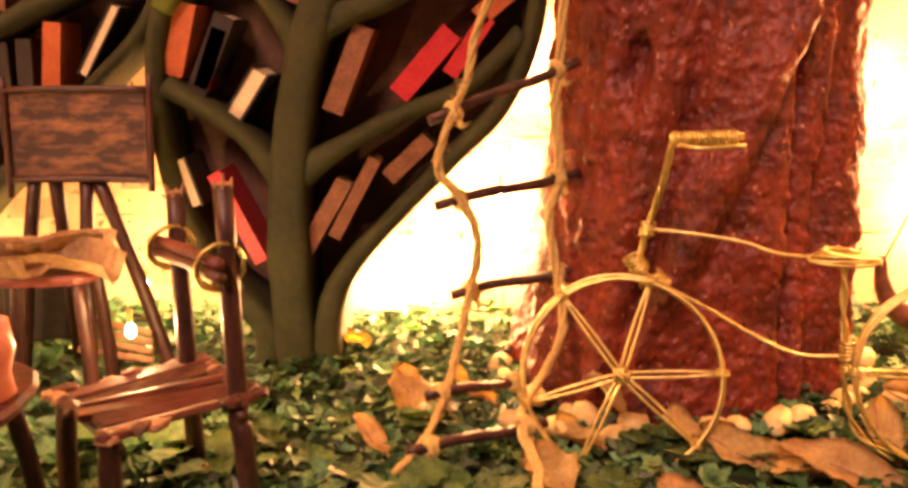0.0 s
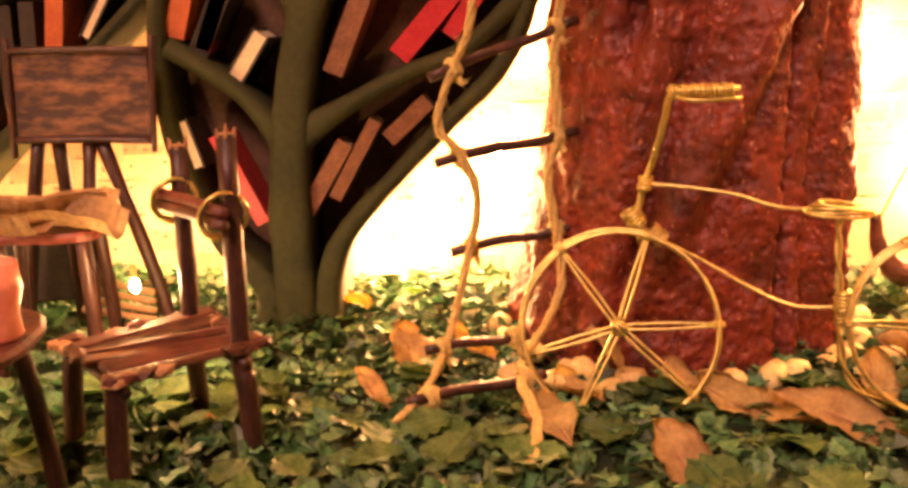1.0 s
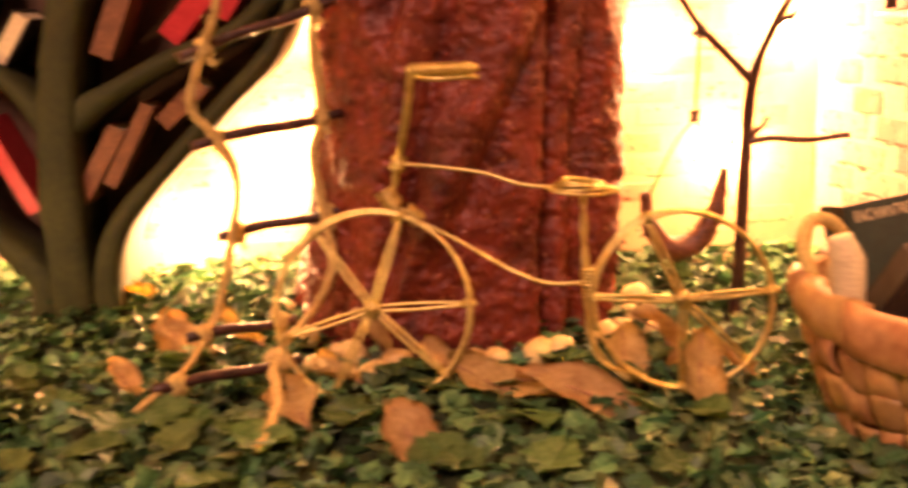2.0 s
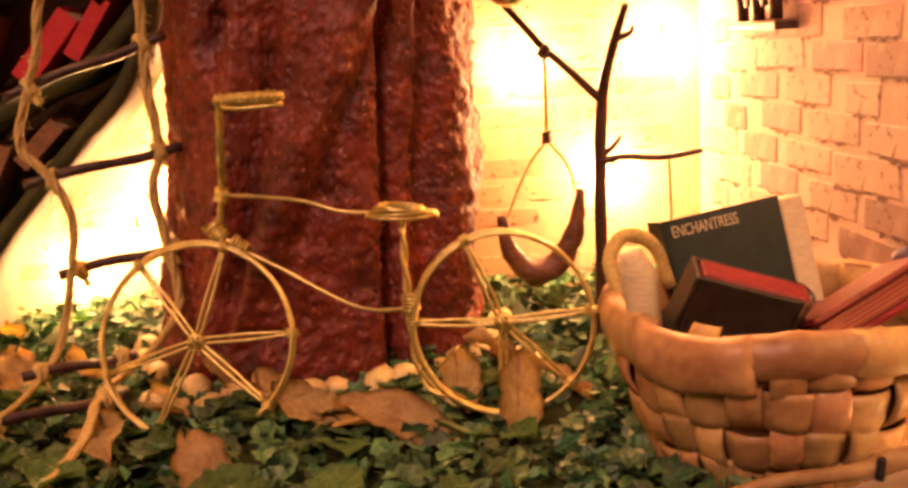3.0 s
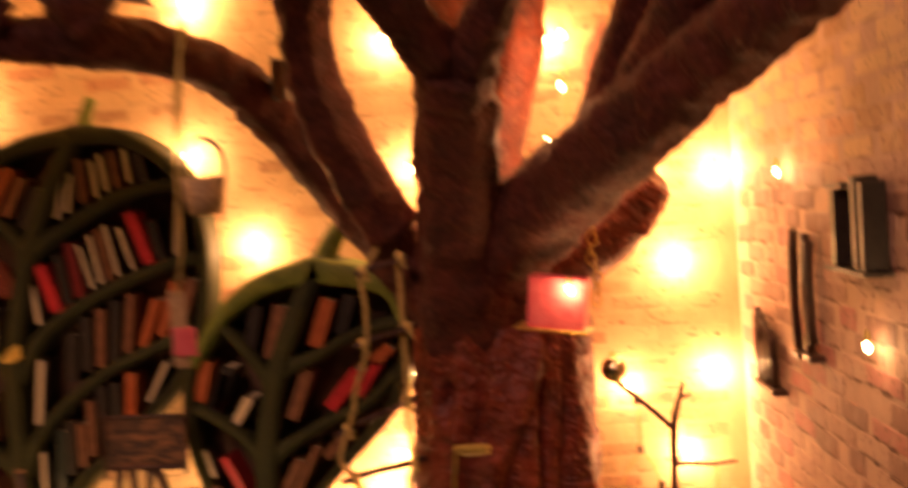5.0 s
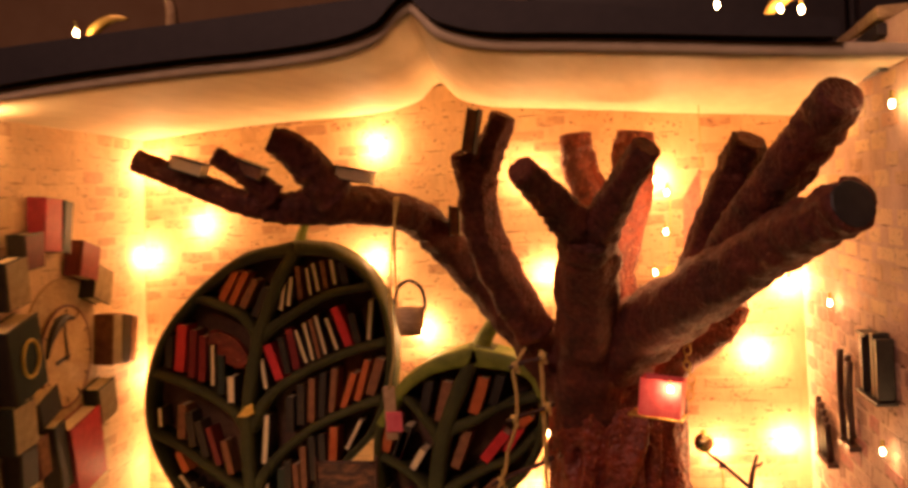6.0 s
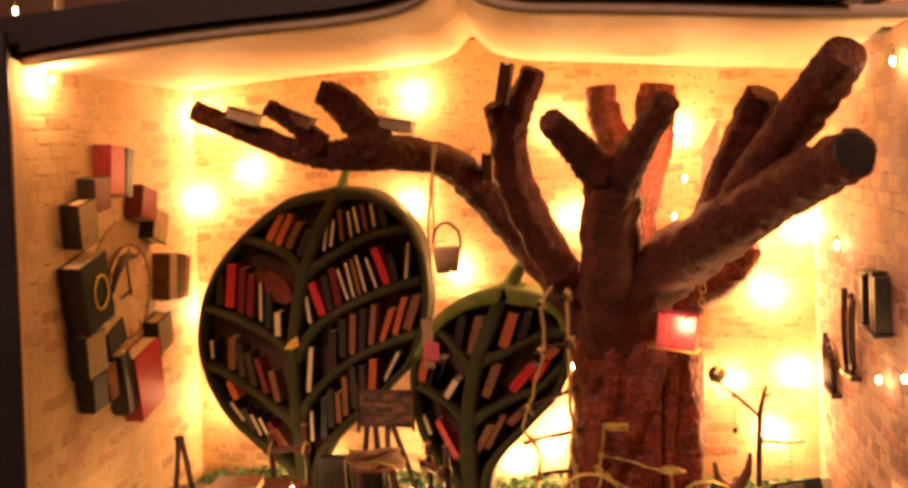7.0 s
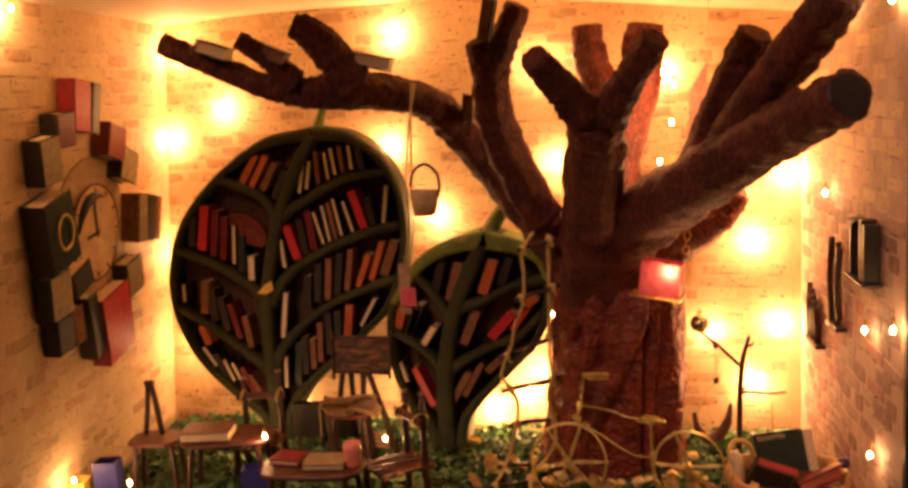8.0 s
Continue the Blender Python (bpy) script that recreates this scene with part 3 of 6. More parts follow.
def book(name, m, w, h, d, colour, group="", label="", worn=0.0):
    """A small bound book; its fore edge faces -y, it stands on its tail. w thick, h high, d deep."""
    ob = thing(name, label or "small hand made book with a %s cover" % {"dark": "black", "pale": "cream", "wine": "dark red"}.get(colour, colour), "book", m, group)
    t = min(0.0007, w * 0.16)
    bm = bmesh.new()
    add_box(bm, -w / 2, -w / 2 + t, 0, d, 0, h)
    add_box(bm, w / 2 - t, w / 2, 0, d, 0, h)
    add_box(bm, -w / 2 + t, w / 2 - t, 0, t, 0, h)
    part("cover", bm, COVERS[colour], ob)
    part("page_block", box_mesh(-w / 2 + t, w / 2 - t, t, d - 0.0005, 0.0006, h - 0.0006), M_PAPER, ob)
    return ob


def book_between(x0, z0, x1, z1, w, y, d, colour, group, label="", turned=False):
    h = math.hypot(x1 - x0, z1 - z0)
    ang = math.degrees(math.atan2(x1 - x0, z1 - z0))
    return book("book", pose(x0, y, z0, 0, ang, 0) if not turned else pose(x0, y + d, z0, 0, ang, 0) @ pose(0, 0, 0, 0, 0, 180), w, h, d, colour, group, label)


def add_rounded_band(bm, path, thick, y0, y1):
    """A card strip that follows a path in x and z, its front edge rounded like rolled clay."""
    n, rings = len(path), []
    for i in range(n):
        a, b = path[max(i - 1, 0)], path[min(i + 1, n - 1)]
        dx, dz = b[0] - a[0], b[1] - a[1]
        s = math.hypot(dx, dz) or 1
        nx, nz = -dz / s, dx / s
        h = (thick[i] if hasattr(thick, "__len__") else thick) / 2
        h *= 1 + 0.1 * noise.noise((path[i][0] * 90, path[i][1] * 90, 1.7))
        r = min(h * 0.9, 0.0028)
        prof = [(-h, y1), (-h, y0 + r), (-h + 0.3 * r, y0 + 0.3 * r), (-h + r, y0), (h - r, y0), (h - 0.3 * r, y0 + 0.3 * r), (h, y0 + r), (h, y1)]
        rings.append([bm.verts.new((path[i][0] + nx * u, v, path[i][1] + nz * u)) for u, v in prof])
    for a, b in zip(rings, rings[1:]):
        for k in range(8):
            bm.faces.new((a[k], b[k], b[(k + 1) % 8], a[(k + 1) % 8]))
    bm.faces.new(rings[0])
    bm.faces.new(list(reversed(rings[-1])))
    bmesh.ops.recalc_face_normals(bm, faces=bm.faces)
    return bm


def leaf_case(label, base, y0, y1, left, right, mid, mid_wide, veins, rim, vein, stem, top_rim):
    """A bookcase cut like a leaf: rims up both sides, a midrib and curved vein shelves."""
    bx, my = base, (y0 + y1) / 2
    case = thing("leaf_bookcase", label, "bookcase", at(bx, my, 0))
    lf, rt = [[(q[0] - bx, q[1]) for q in smooth_path(side, 6)] for side in (left, right)]
    m = min(len(lf), len(rt))
    pick = lambda side: [side[round(i * (len(side) - 1) / (m - 1))] for i in range(m)]
    bm = bmesh.new()
    la, ra = [[[bm.verts.new((x, yy - my, z)) for x, z in pick(side)] for yy in (y1 - 0.003, y1)] for side in (lf, rt)]
    for i in range(m - 1):
        last = i == m - 2
        for k in (0, 1):
            bm.faces.new((la[k][i], ra[k][i], ra[k][i + 1], la[k][i + 1]) if not last else (la[k][i], ra[k][i], ra[k][i + 1]))
        bm.faces.new((ra[0][i], ra[1][i], ra[1][i + 1], ra[0][i + 1]))
        bm.faces.new((la[0][i], la[0][i + 1], la[1][i + 1], la[1][i]))
    bmesh.ops.recalc_face_normals(bm, faces=bm.faces)
    part("back_panel", bm, M_BACK, case, "dark leaf shaped back panel", False)
    for side in (lf, rt):
        n = len(side)
        wide = [rim * (1 + 0.9 * max(0.0, 1 - 4 * i / n) + top_rim * max(0.0, 4 * i / n - 3)) for i in range(n)]
        part("rim", add_rounded_band(bmesh.new(), side, wide, y0 - my, y1 - my), M_GREEN, case, "olive green rim", True)
    spine = [(q[0] - bx, q[1]) for q in smooth_path(mid, 8)]
    n = len(spine)
    part("midrib", add_rounded_band(bmesh.new(), spine, [mid_wide[0] + (mid_wide[1] - mid_wide[0]) * i / (n - 1) for i in range(n)], y0 - my - 0.001, y1 - my), M_GREEN, case, "", True)
    part("stem", tube_mesh([(x - bx, 0, z) for x, z in stem[0]], stem[1], 12, rough=0.08), M_GREENTOP, case, "light green leaf stem", True)
    for pts in veins:
        path = [(q[0] - bx, q[1]) for q in smooth_path(pts, 7)]
        n = len(path)
        # a vein widens where it runs into the midrib
        wide = [vein * (1 + 1.3 * math.exp(-i / n * 9) + 0.25 * math.exp(-(n - 1 - i) / n * 10)) for i in range(n)]
        part("vein_shelf", add_rounded_band(bmesh.new(), path, wide, y0 - my + 0.0006, y1 - my - 0.003), M_GREEN, case, "", True)
    return case


def shelf_row(y, d, group, rows):
    """Books by foot and head; cream ones show their pages between black covers."""
    for c, x0, z0, x1, z1, w in rows:
        if c == "pages":
            book_between(x0, z0, x1, z1, w + 0.0016, y, d, "dark", group, "small black book with its cream pages showing", turned=True)
        else:
            book_between(x0, z0, x1, z1, w, y, d, c, group)


leaf_case("tall olive green leaf shaped bookcase crammed with books", -0.192, 0.303, 0.327,
    [(-0.198, 0.004), (-0.202, 0.026), (-0.224, 0.045), (-0.248, 0.067), (-0.264, 0.092), (-0.272, 0.12), (-0.271, 0.147), (-0.261, 0.177), (-0.241, 0.204), (-0.213, 0.227), (-0.183, 0.243), (-0.146, 0.248)],
    [(-0.186, 0.004), (-0.178, 0.036), (-0.159, 0.059), (-0.135, 0.078), (-0.115, 0.097), (-0.097, 0.115), (-0.086, 0.138), (-0.081, 0.162), (-0.08, 0.187), (-0.086, 0.211), (-0.1, 0.232), (-0.122, 0.245), (-0.146, 0.248)],
    [(-0.192, 0.003), (-0.193, 0.03), (-0.194, 0.064), (-0.194, 0.115), (-0.187, 0.156), (-0.178, 0.187), (-0.162, 0.222), (-0.146, 0.247)], (0.011, 0.0085),
    [[(-0.18, 0.185), (-0.153, 0.2), (-0.125, 0.213), (-0.089, 0.219)], [(-0.193, 0.118), (-0.172, 0.143), (-0.14, 0.161), (-0.106, 0.173), (-0.083, 0.178)], [(-0.194, 0.066), (-0.176, 0.092), (-0.144, 0.116), (-0.109, 0.131), (-0.089, 0.137)],
     [(-0.18, 0.184), (-0.187, 0.195), (-0.2, 0.206), (-0.226, 0.216)], [(-0.193, 0.116), (-0.207, 0.132), (-0.235, 0.149), (-0.266, 0.161)], [(-0.194, 0.064), (-0.22, 0.083), (-0.248, 0.103), (-0.27, 0.115)]],
    0.005, 0.006, ([(-0.147, 0.245), (-0.144, 0.256), (-0.139, 0.268)], [0.006, 0.004, 0.003]), 1.2)
TALL, SHORT = "books in the tall leaf bookcase", "books in the small leaf bookcase"
shelf_row(0.307, 0.016, TALL, [("orange", -0.207, 0.213, -0.194, 0.234, 0.0053), ("orange", -0.2, 0.209, -0.186, 0.233, 0.0046), ("brown", -0.191, 0.207, -0.179, 0.227, 0.0048), ("dark", -0.182, 0.2, -0.171, 0.221, 0.005)])
shelf_row(0.307, 0.016, TALL, [("pages", -0.161, 0.203, -0.156, 0.227, 0.0022), ("pages", -0.155, 0.206, -0.151, 0.228, 0.0022), ("brown", -0.145, 0.211, -0.146, 0.235, 0.0034), ("pages", -0.137, 0.213, -0.139, 0.234, 0.0019), ("pages", -0.131, 0.216, -0.134, 0.237, 0.0022), ("brown", -0.125, 0.218, -0.127, 0.238, 0.0034), ("pages", -0.118, 0.22, -0.12, 0.239, 0.0024), ("dark", -0.11, 0.22, -0.113, 0.236, 0.005)])
shelf_row(0.307, 0.016, TALL, [("dark", -0.254, 0.164, -0.251, 0.188, 0.0055), ("red", -0.2455, 0.161, -0.24, 0.196, 0.0077), ("wine", -0.236, 0.156, -0.231, 0.192, 0.0056), ("wine", -0.228, 0.153, -0.224, 0.187, 0.0055), ("pages", -0.219, 0.149, -0.217, 0.18, 0.0024), ("green", -0.213, 0.143, -0.211, 0.172, 0.005), ("pages", -0.2055, 0.136, -0.2045, 0.156, 0.005)])
shelf_row(0.307, 0.016, TALL, [("pages", -0.177, 0.146, -0.179, 0.169, 0.0026), ("red", -0.166, 0.153, -0.174, 0.179, 0.0064), ("dark", -0.159, 0.157, -0.163, 0.184, 0.005), ("wine", -0.152, 0.16, -0.156, 0.19, 0.0056), ("pages", -0.144, 0.164, -0.151, 0.189, 0.0018), ("pages", -0.139, 0.166, -0.144, 0.194, 0.0018), ("brown", -0.134, 0.168, -0.139, 0.196, 0.003), ("pages", -0.129, 0.17, -0.135, 0.199, 0.0018), ("pages", -0.12, 0.173, -0.127, 0.197, 0.0018), ("red", -0.111, 0.176, -0.12, 0.204, 0.006), ("dark", -0.104, 0.178, -0.108, 0.199, 0.005), ("pages", -0.096, 0.179, -0.092, 0.208, 0.0024)])
shelf_row(0.307, 0.016, TALL, [("dark", -0.161, 0.114, -0.159, 0.14, 0.006), ("dark", -0.152, 0.119, -0.15, 0.149, 0.0055), ("brown", -0.144, 0.121, -0.141, 0.153, 0.0048), ("dark", -0.136, 0.124, -0.132, 0.157, 0.005), ("brown", -0.128, 0.128, -0.123, 0.16, 0.0043), ("orange", -0.119, 0.131, -0.109, 0.156, 0.0043), ("orange", -0.108, 0.136, -0.098, 0.165, 0.0043), ("brown", -0.098, 0.14, -0.088, 0.166, 0.0064)])
shelf_row(0.307, 0.016, TALL, [("pages", -0.183, 0.09, -0.178, 0.127, 0.0036), ("pages", -0.183, 0.05, -0.182, 0.076, 0.0024), ("green", -0.173, 0.054, -0.17, 0.087, 0.0052), ("dark", -0.166, 0.062, -0.165, 0.092, 0.005), ("brown", -0.159, 0.066, -0.159, 0.09, 0.0044), ("brown", -0.153, 0.072, -0.152, 0.103, 0.0044), ("dark", -0.145, 0.078, -0.145, 0.111, 0.0052), ("dark", -0.138, 0.083, -0.137, 0.112, 0.005), ("orange", -0.13, 0.09, -0.127, 0.117, 0.0058), ("pages", -0.119, 0.1, -0.106, 0.122, 0.0022)])
shelf_row(0.307, 0.016, TALL, [("pages", -0.264, 0.119, -0.264, 0.134, 0.0024), ("brown", -0.248, 0.11, -0.245, 0.136, 0.0063), ("dark", -0.239, 0.104, -0.241, 0.13, 0.006), ("wine", -0.219, 0.09, -0.226, 0.118, 0.0044), ("dark", -0.229, 0.096, -0.234, 0.123, 0.0055), ("brown", -0.21, 0.083, -0.214, 0.108, 0.005), ("orange", -0.246, 0.085, -0.252, 0.1, 0.0056)])
shelf_row(0.307, 0.016, TALL, [("pages", -0.241, 0.067, -0.252, 0.083, 0.0026), ("dark", -0.233, 0.059, -0.242, 0.077, 0.005), ("pages", -0.227, 0.055, -0.235, 0.073, 0.0022), ("pages", -0.219, 0.051, -0.228, 0.07, 0.0022), ("wine", -0.211, 0.047, -0.22, 0.066, 0.004), ("brown", -0.204, 0.044, -0.215, 0.06, 0.004)])
plaque = thing("bark_disc", "reddish brown bark disc leaning inside the bookcase", "bark", pose(-0.207, 0.312, 0.176, 0, 38, 0))
bm = bmesh.new()
bmesh.ops.create_cone(bm, cap_ends=True, segments=28, radius1=1.0, radius2=0.94, depth=1.0, matrix=Matrix.Diagonal((0.019, 0.003, 0.0105, 1)) @ Matrix.Rotation(radians(90), 4, "X"))
for v in bm.verts:
    v.co *= 1 + 0.08 * noise.noise(v.co * 160)
part("disc", bm, M_BARK, plaque)
scrap = thing("yellow_scrap", "torn yellow paper scrap stuck on the bookcase midrib", "paper", pose(-0.191, 0.3005, 0.131, 6, 20, 0))
bm = bmesh.new()
fronts, backs = [[bm.verts.new((x, y, z)) for x, z in ((-0.006, -0.006), (0.001, -0.004), (0.006, 0.001), (0.003, 0.008), (-0.002, 0.003))] for y in (0, 0.0006)]
bm.faces.new(fronts)
bm.faces.new(list(reversed(backs)))
for i in range(5):
    bm.faces.new((fronts[i], backs[i], backs[(i + 1) % 5], fronts[(i + 1) % 5]))
bmesh.ops.recalc_face_normals(bm, faces=bm.faces)
part("sheet", bm, M_YELLOW, scrap)

short_case = leaf_case("small olive green leaf shaped bookcase with leaning books", -0.05, 0.297, 0.324,
    [(-0.064, -0.001), (-0.062, 0.018), (-0.076, 0.034), (-0.087, 0.057), (-0.092, 0.078), (-0.093, 0.098), (-0.089, 0.12), (-0.072, 0.144), (-0.054, 0.158), (-0.037, 0.164), (-0.018, 0.167)],
    [(-0.041, -0.001), (-0.042, 0.018), (-0.036, 0.036), (-0.018, 0.056), (0.0, 0.074), (0.014, 0.088), (0.022, 0.103), (0.026, 0.119), (0.027, 0.137), (0.022, 0.152), (0.007, 0.161), (-0.018, 0.167)],
    [(-0.0525, -0.001), (-0.053, 0.02), (-0.0535, 0.045), (-0.0525, 0.064), (-0.05, 0.084), (-0.045, 0.107), (-0.038, 0.127), (-0.027, 0.15), (-0.018, 0.166)], (0.014, 0.01),
    [[(-0.046, 0.107), (-0.054, 0.119), (-0.063, 0.131), (-0.073, 0.142)], [(-0.0525, 0.064), (-0.064, 0.079), (-0.075, 0.088), (-0.09, 0.097)], [(-0.04, 0.116), (-0.022, 0.121), (-0.006, 0.129), (0.008, 0.134), (0.025, 0.137)], [(-0.051, 0.068), (-0.032, 0.079), (-0.014, 0.088), (0.004, 0.095), (0.022, 0.111)]],
    0.0056, 0.0056, ([(-0.018, 0.163), (-0.012, 0.178), (-0.003, 0.19)], [0.0085, 0.006, 0.005]), 1.6)
# Added top bands in lighter green give the upper edge its lit look
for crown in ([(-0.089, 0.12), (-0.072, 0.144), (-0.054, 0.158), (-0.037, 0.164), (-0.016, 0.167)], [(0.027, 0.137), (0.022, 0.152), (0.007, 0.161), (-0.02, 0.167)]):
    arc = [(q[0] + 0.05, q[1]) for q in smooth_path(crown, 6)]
    part("crown", add_rounded_band(bmesh.new(), arc, [0.0062 + 0.008 * i / (len(arc) - 1) for i in range(len(arc))], -0.0145, 0.0142), M_GREENTOP, short_case, "lighter green upper edge, standing in for bulb light", True)
shelf_row(0.302, 0.018, SHORT, [("red", -0.063, 0.04, -0.077, 0.069, 0.0045), ("pages", -0.083, 0.058, -0.088, 0.074, 0.003), ("orange", -0.088, 0.1, -0.082, 0.122, 0.0066), ("dark", -0.081, 0.094, -0.07, 0.118, 0.0065), ("pages", -0.07, 0.086, -0.06, 0.101, 0.0045), ("wine", -0.079, 0.096, -0.072, 0.114, 0.005), ("brown", -0.038, 0.088, -0.027, 0.114, 0.0065), ("red", -0.017, 0.093, 0.0, 0.112, 0.007), ("red", -0.001, 0.099, 0.011, 0.116, 0.005)])
shelf_row(0.302, 0.018, SHORT, [("brown", -0.049, 0.043, -0.035, 0.066, 0.0053), ("brown", -0.039, 0.048, -0.025, 0.073, 0.0041), ("brown", -0.021, 0.067, -0.008, 0.079, 0.0053), ("brown", -0.047, 0.121, -0.039, 0.149, 0.007), ("dark", -0.058, 0.127, -0.052, 0.15, 0.006), ("orange", -0.022, 0.126, -0.013, 0.151, 0.0075), ("dark", -0.008, 0.132, -0.001, 0.152, 0.006), ("orange", 0.008, 0.116, 0.018, 0.124, 0.006)])

# ---- fairy lights ----


def fairy(x, y, z, power=0.165):
    ob = thing("fairy_light", "small warm white fairy light bulb on thin wire", "fairy light", at(x, y, z), "fairy lights in the box")
    bm = bmesh.new()
    bmesh.ops.create_uvsphere(bm, u_segments=10, v_segments=6, radius=0.0013, matrix=Matrix.Diagonal((1, 1, 1.5, 1)))
    part("bulb", bm, M_BULB, ob, "", True).visible_shadow = False
    part("socket", tube_mesh([(0, 0, 0.0022), (0, 0, 0.006)], 0.0009, 6, 1), M_WIRE, ob)
    lamp("fairy_glow", "POINT", at(x, y, z), power, WARM, 0.002)


BACK_LIGHTS = [(-0.285, 0.247), (-0.238, 0.27), (-0.1, 0.234), (-0.065, 0.18), (0.03, 0.217), (-0.275, 0.078), (-0.025, 0.022), (0.014, 0.056), (0.024, 0.102), (0.172, 0.156), (0.142, 0.088), (0.19, 0.093), (-0.093, 0.32), (-0.27, 0.315), (0.11, 0.28), (0.155, 0.2), (-0.28, 0.155), (0.0, 0.036), (0.172, 0.048), (-0.2, 0.02), (0.02, 0.29), (0.196, 0.204)]
for x, z in BACK_LIGHTS:
    fairy(x, BACK - 0.009, z)
for y, z in [(0.1, 0.15), (0.152, 0.137), (0.06, 0.222), (0.138, 0.073), (0.165, 0.012), (0.25, 0.2), (0.11, 0.305), (0.2, 0.31), (0.28, 0.26)]:
    fairy(0.206 + 0.07 * (BACK - y) - 0.005, y, z, 0.012)
for x, y, z in [(-0.25, 0.115, 0.333), (-0.272, 0.16, 0.328), (-0.083, 0.24, 0.036), (-0.2, 0.27, 0.03), (-0.276, 0.16, 0.03), (-0.238, 0.165, 0.028), (-0.155, 0.2, 0.05), (-0.112, 0.328, 0.026), (-0.092, 0.335, 0.05), (0.1135, 0.2235, 0.156), (0.118, 0.262, 0.271), (0.116, 0.262, 0.247), (0.108, 0.262, 0.222)]:
    fairy(x, y, z, 0.14 if z > 0.3 else 0.08 if z > 0.2 else 0.04)

# ---- bicycle ----
WIRE = 0.00055


def wire_wheel(parent, centre, radius, lean, turn, angles):
    c = Vector(centre)
    u = Vector((math.cos(turn), math.sin(turn), 0.02)).normalized()
    v = Vector((0.0, math.sin(lean), math.cos(lean)))
    wheel = None
    for k in range(3):
        off = Vector((0, 0.0007 * (k - 1), 0))
        path = [c + off + (u * math.cos(a) + v * math.sin(a)) * radius * (1 + 0.012 * math.sin(2 * a + k * 2) + 0.008 * (k - 1)) for a in [2 * math.pi * i / 48 for i in range(49)]]
        rim = add_tube(bmesh.new(), path, WIRE, 6, caps=False)
        if wheel is None:
            wheel = part("wheel", rim, M_WIRE, parent, "hoop of twisted brass wire", True)
        else:
            part("hoop", rim, M_WIRE, wheel, "", True)
    for a in angles:
        a = radians(a)
        end = c + (u * math.cos(a) + v * math.sin(a)) * radius
        bm = bmesh.new()
        side = (u * -math.sin(a) + v * math.cos(a)) * 0.0006
        for sgn in (-1, 1):
            add_tube(bm, smooth_path([c + side * sgn, (c + end) / 2 + side * sgn * 1.3, end + side * sgn * 0.4], 4), WIRE * 0.85, 6)
        add_coil(bm, end, (u * -math.sin(a) + v * math.cos(a)), 0.0014, WIRE * 0.7, 2.5)
        part("spoke", bm, M_WIRE, wheel, "", True)
    bm = bmesh.new()
    add_coil(bm, c, (0, 1, 0.2), 0.0016, WIRE, 3)
    add_coil(bm, c, (1, 0.2, 0.5), 0.0017, WIRE, 2)
    part("hub", bm, M_WIRE, wheel, "", True)
    return wheel


bike_at = Vector((0.085, 0.235, 0))
bike = thing("bicycle", "miniature bicycle bent from twisted brass wire against the tree", "bicycle", at(*bike_at))


def rel(*pts):
    return [tuple(Vector(p) - bike_at) for p in pts]


wire_wheel(bike, rel((0.0455, 0.2355, 0.0255))[0], 0.0252, 0.35, -0.1, (126, 72, 2, -43, -116, -163))
wire_wheel(bike, rel((0.1235, 0.2265, 0.0283))[0], 0.0222, 0.25, -0.1, (112, 5, -45, -92, 178))


def strand(name, pts, wires=2, r=WIRE, label=""):
    bm = bmesh.new()
    path = smooth_path(pts, 8)
    for k in range(wires):
        a0 = 2 * math.pi * k / wires
        add_tube(bm, [(p[0] + r * math.cos(a0 + i * 0.5) * (wires > 1), p[1] + r * math.sin(a0 + i * 0.5) * (wires > 1), p[2] + r * 0.6 * math.sin(a0 + i * 0.5 + 1) * (wires > 1)) for i, p in enumerate(path)], r, 6)
    return part(name, bm, M_WIRE, bike, label, True)


strand("handlebar_stem", rel((0.057, 0.237, 0.085), (0.0555, 0.241, 0.074), (0.053, 0.248, 0.061), (0.0515, 0.249, 0.053), (0.052, 0.246, 0.046)), 3)
strand("top_tube", rel((0.053, 0.248, 0.061), (0.062, 0.2455, 0.0605), (0.075, 0.242, 0.059), (0.085, 0.239, 0.0562), (0.098, 0.237, 0.0555)), 1)
strand("down_tube", rel((0.0505, 0.249, 0.051), (0.057, 0.247, 0.0465), (0.068, 0.244, 0.041), (0.08, 0.24, 0.0345), (0.09, 0.236, 0.031), (0.101, 0.233, 0.0315)), 1)
strand("seat_post", rel((0.1, 0.237, 0.0535), (0.1, 0.2355, 0.043), (0.1005, 0.2335, 0.032), (0.101, 0.2325, 0.021), (0.104, 0.2305, 0.012), (0.112, 0.2275, 0.0068)), 2)
strand("chain_stay", rel((0.101, 0.233, 0.0285), (0.112, 0.229, 0.0285), (0.1235, 0.2265, 0.0283), (0.136, 0.2255, 0.0292), (0.1475, 0.225, 0.03)), 1)
bm = bmesh.new()
add_coil(bm, rel((0.0645, 0.2355, 0.0858))[0], (1, -0.05, 0.02), 0.0016, 0.00045, 17, 0.0009)
add_tube(bm, rel((0.056, 0.2365, 0.0858), (0.0735, 0.2345, 0.0862)), 0.001, 6)
add_tube(bm, smooth_path(rel((0.0565, 0.2365, 0.085), (0.062, 0.232, 0.0838), (0.0735, 0.2325, 0.0842)), 4), 0.0006, 6)
part("handlebar", bm, M_WIRE, bike, "coiled wire handlebar", True)
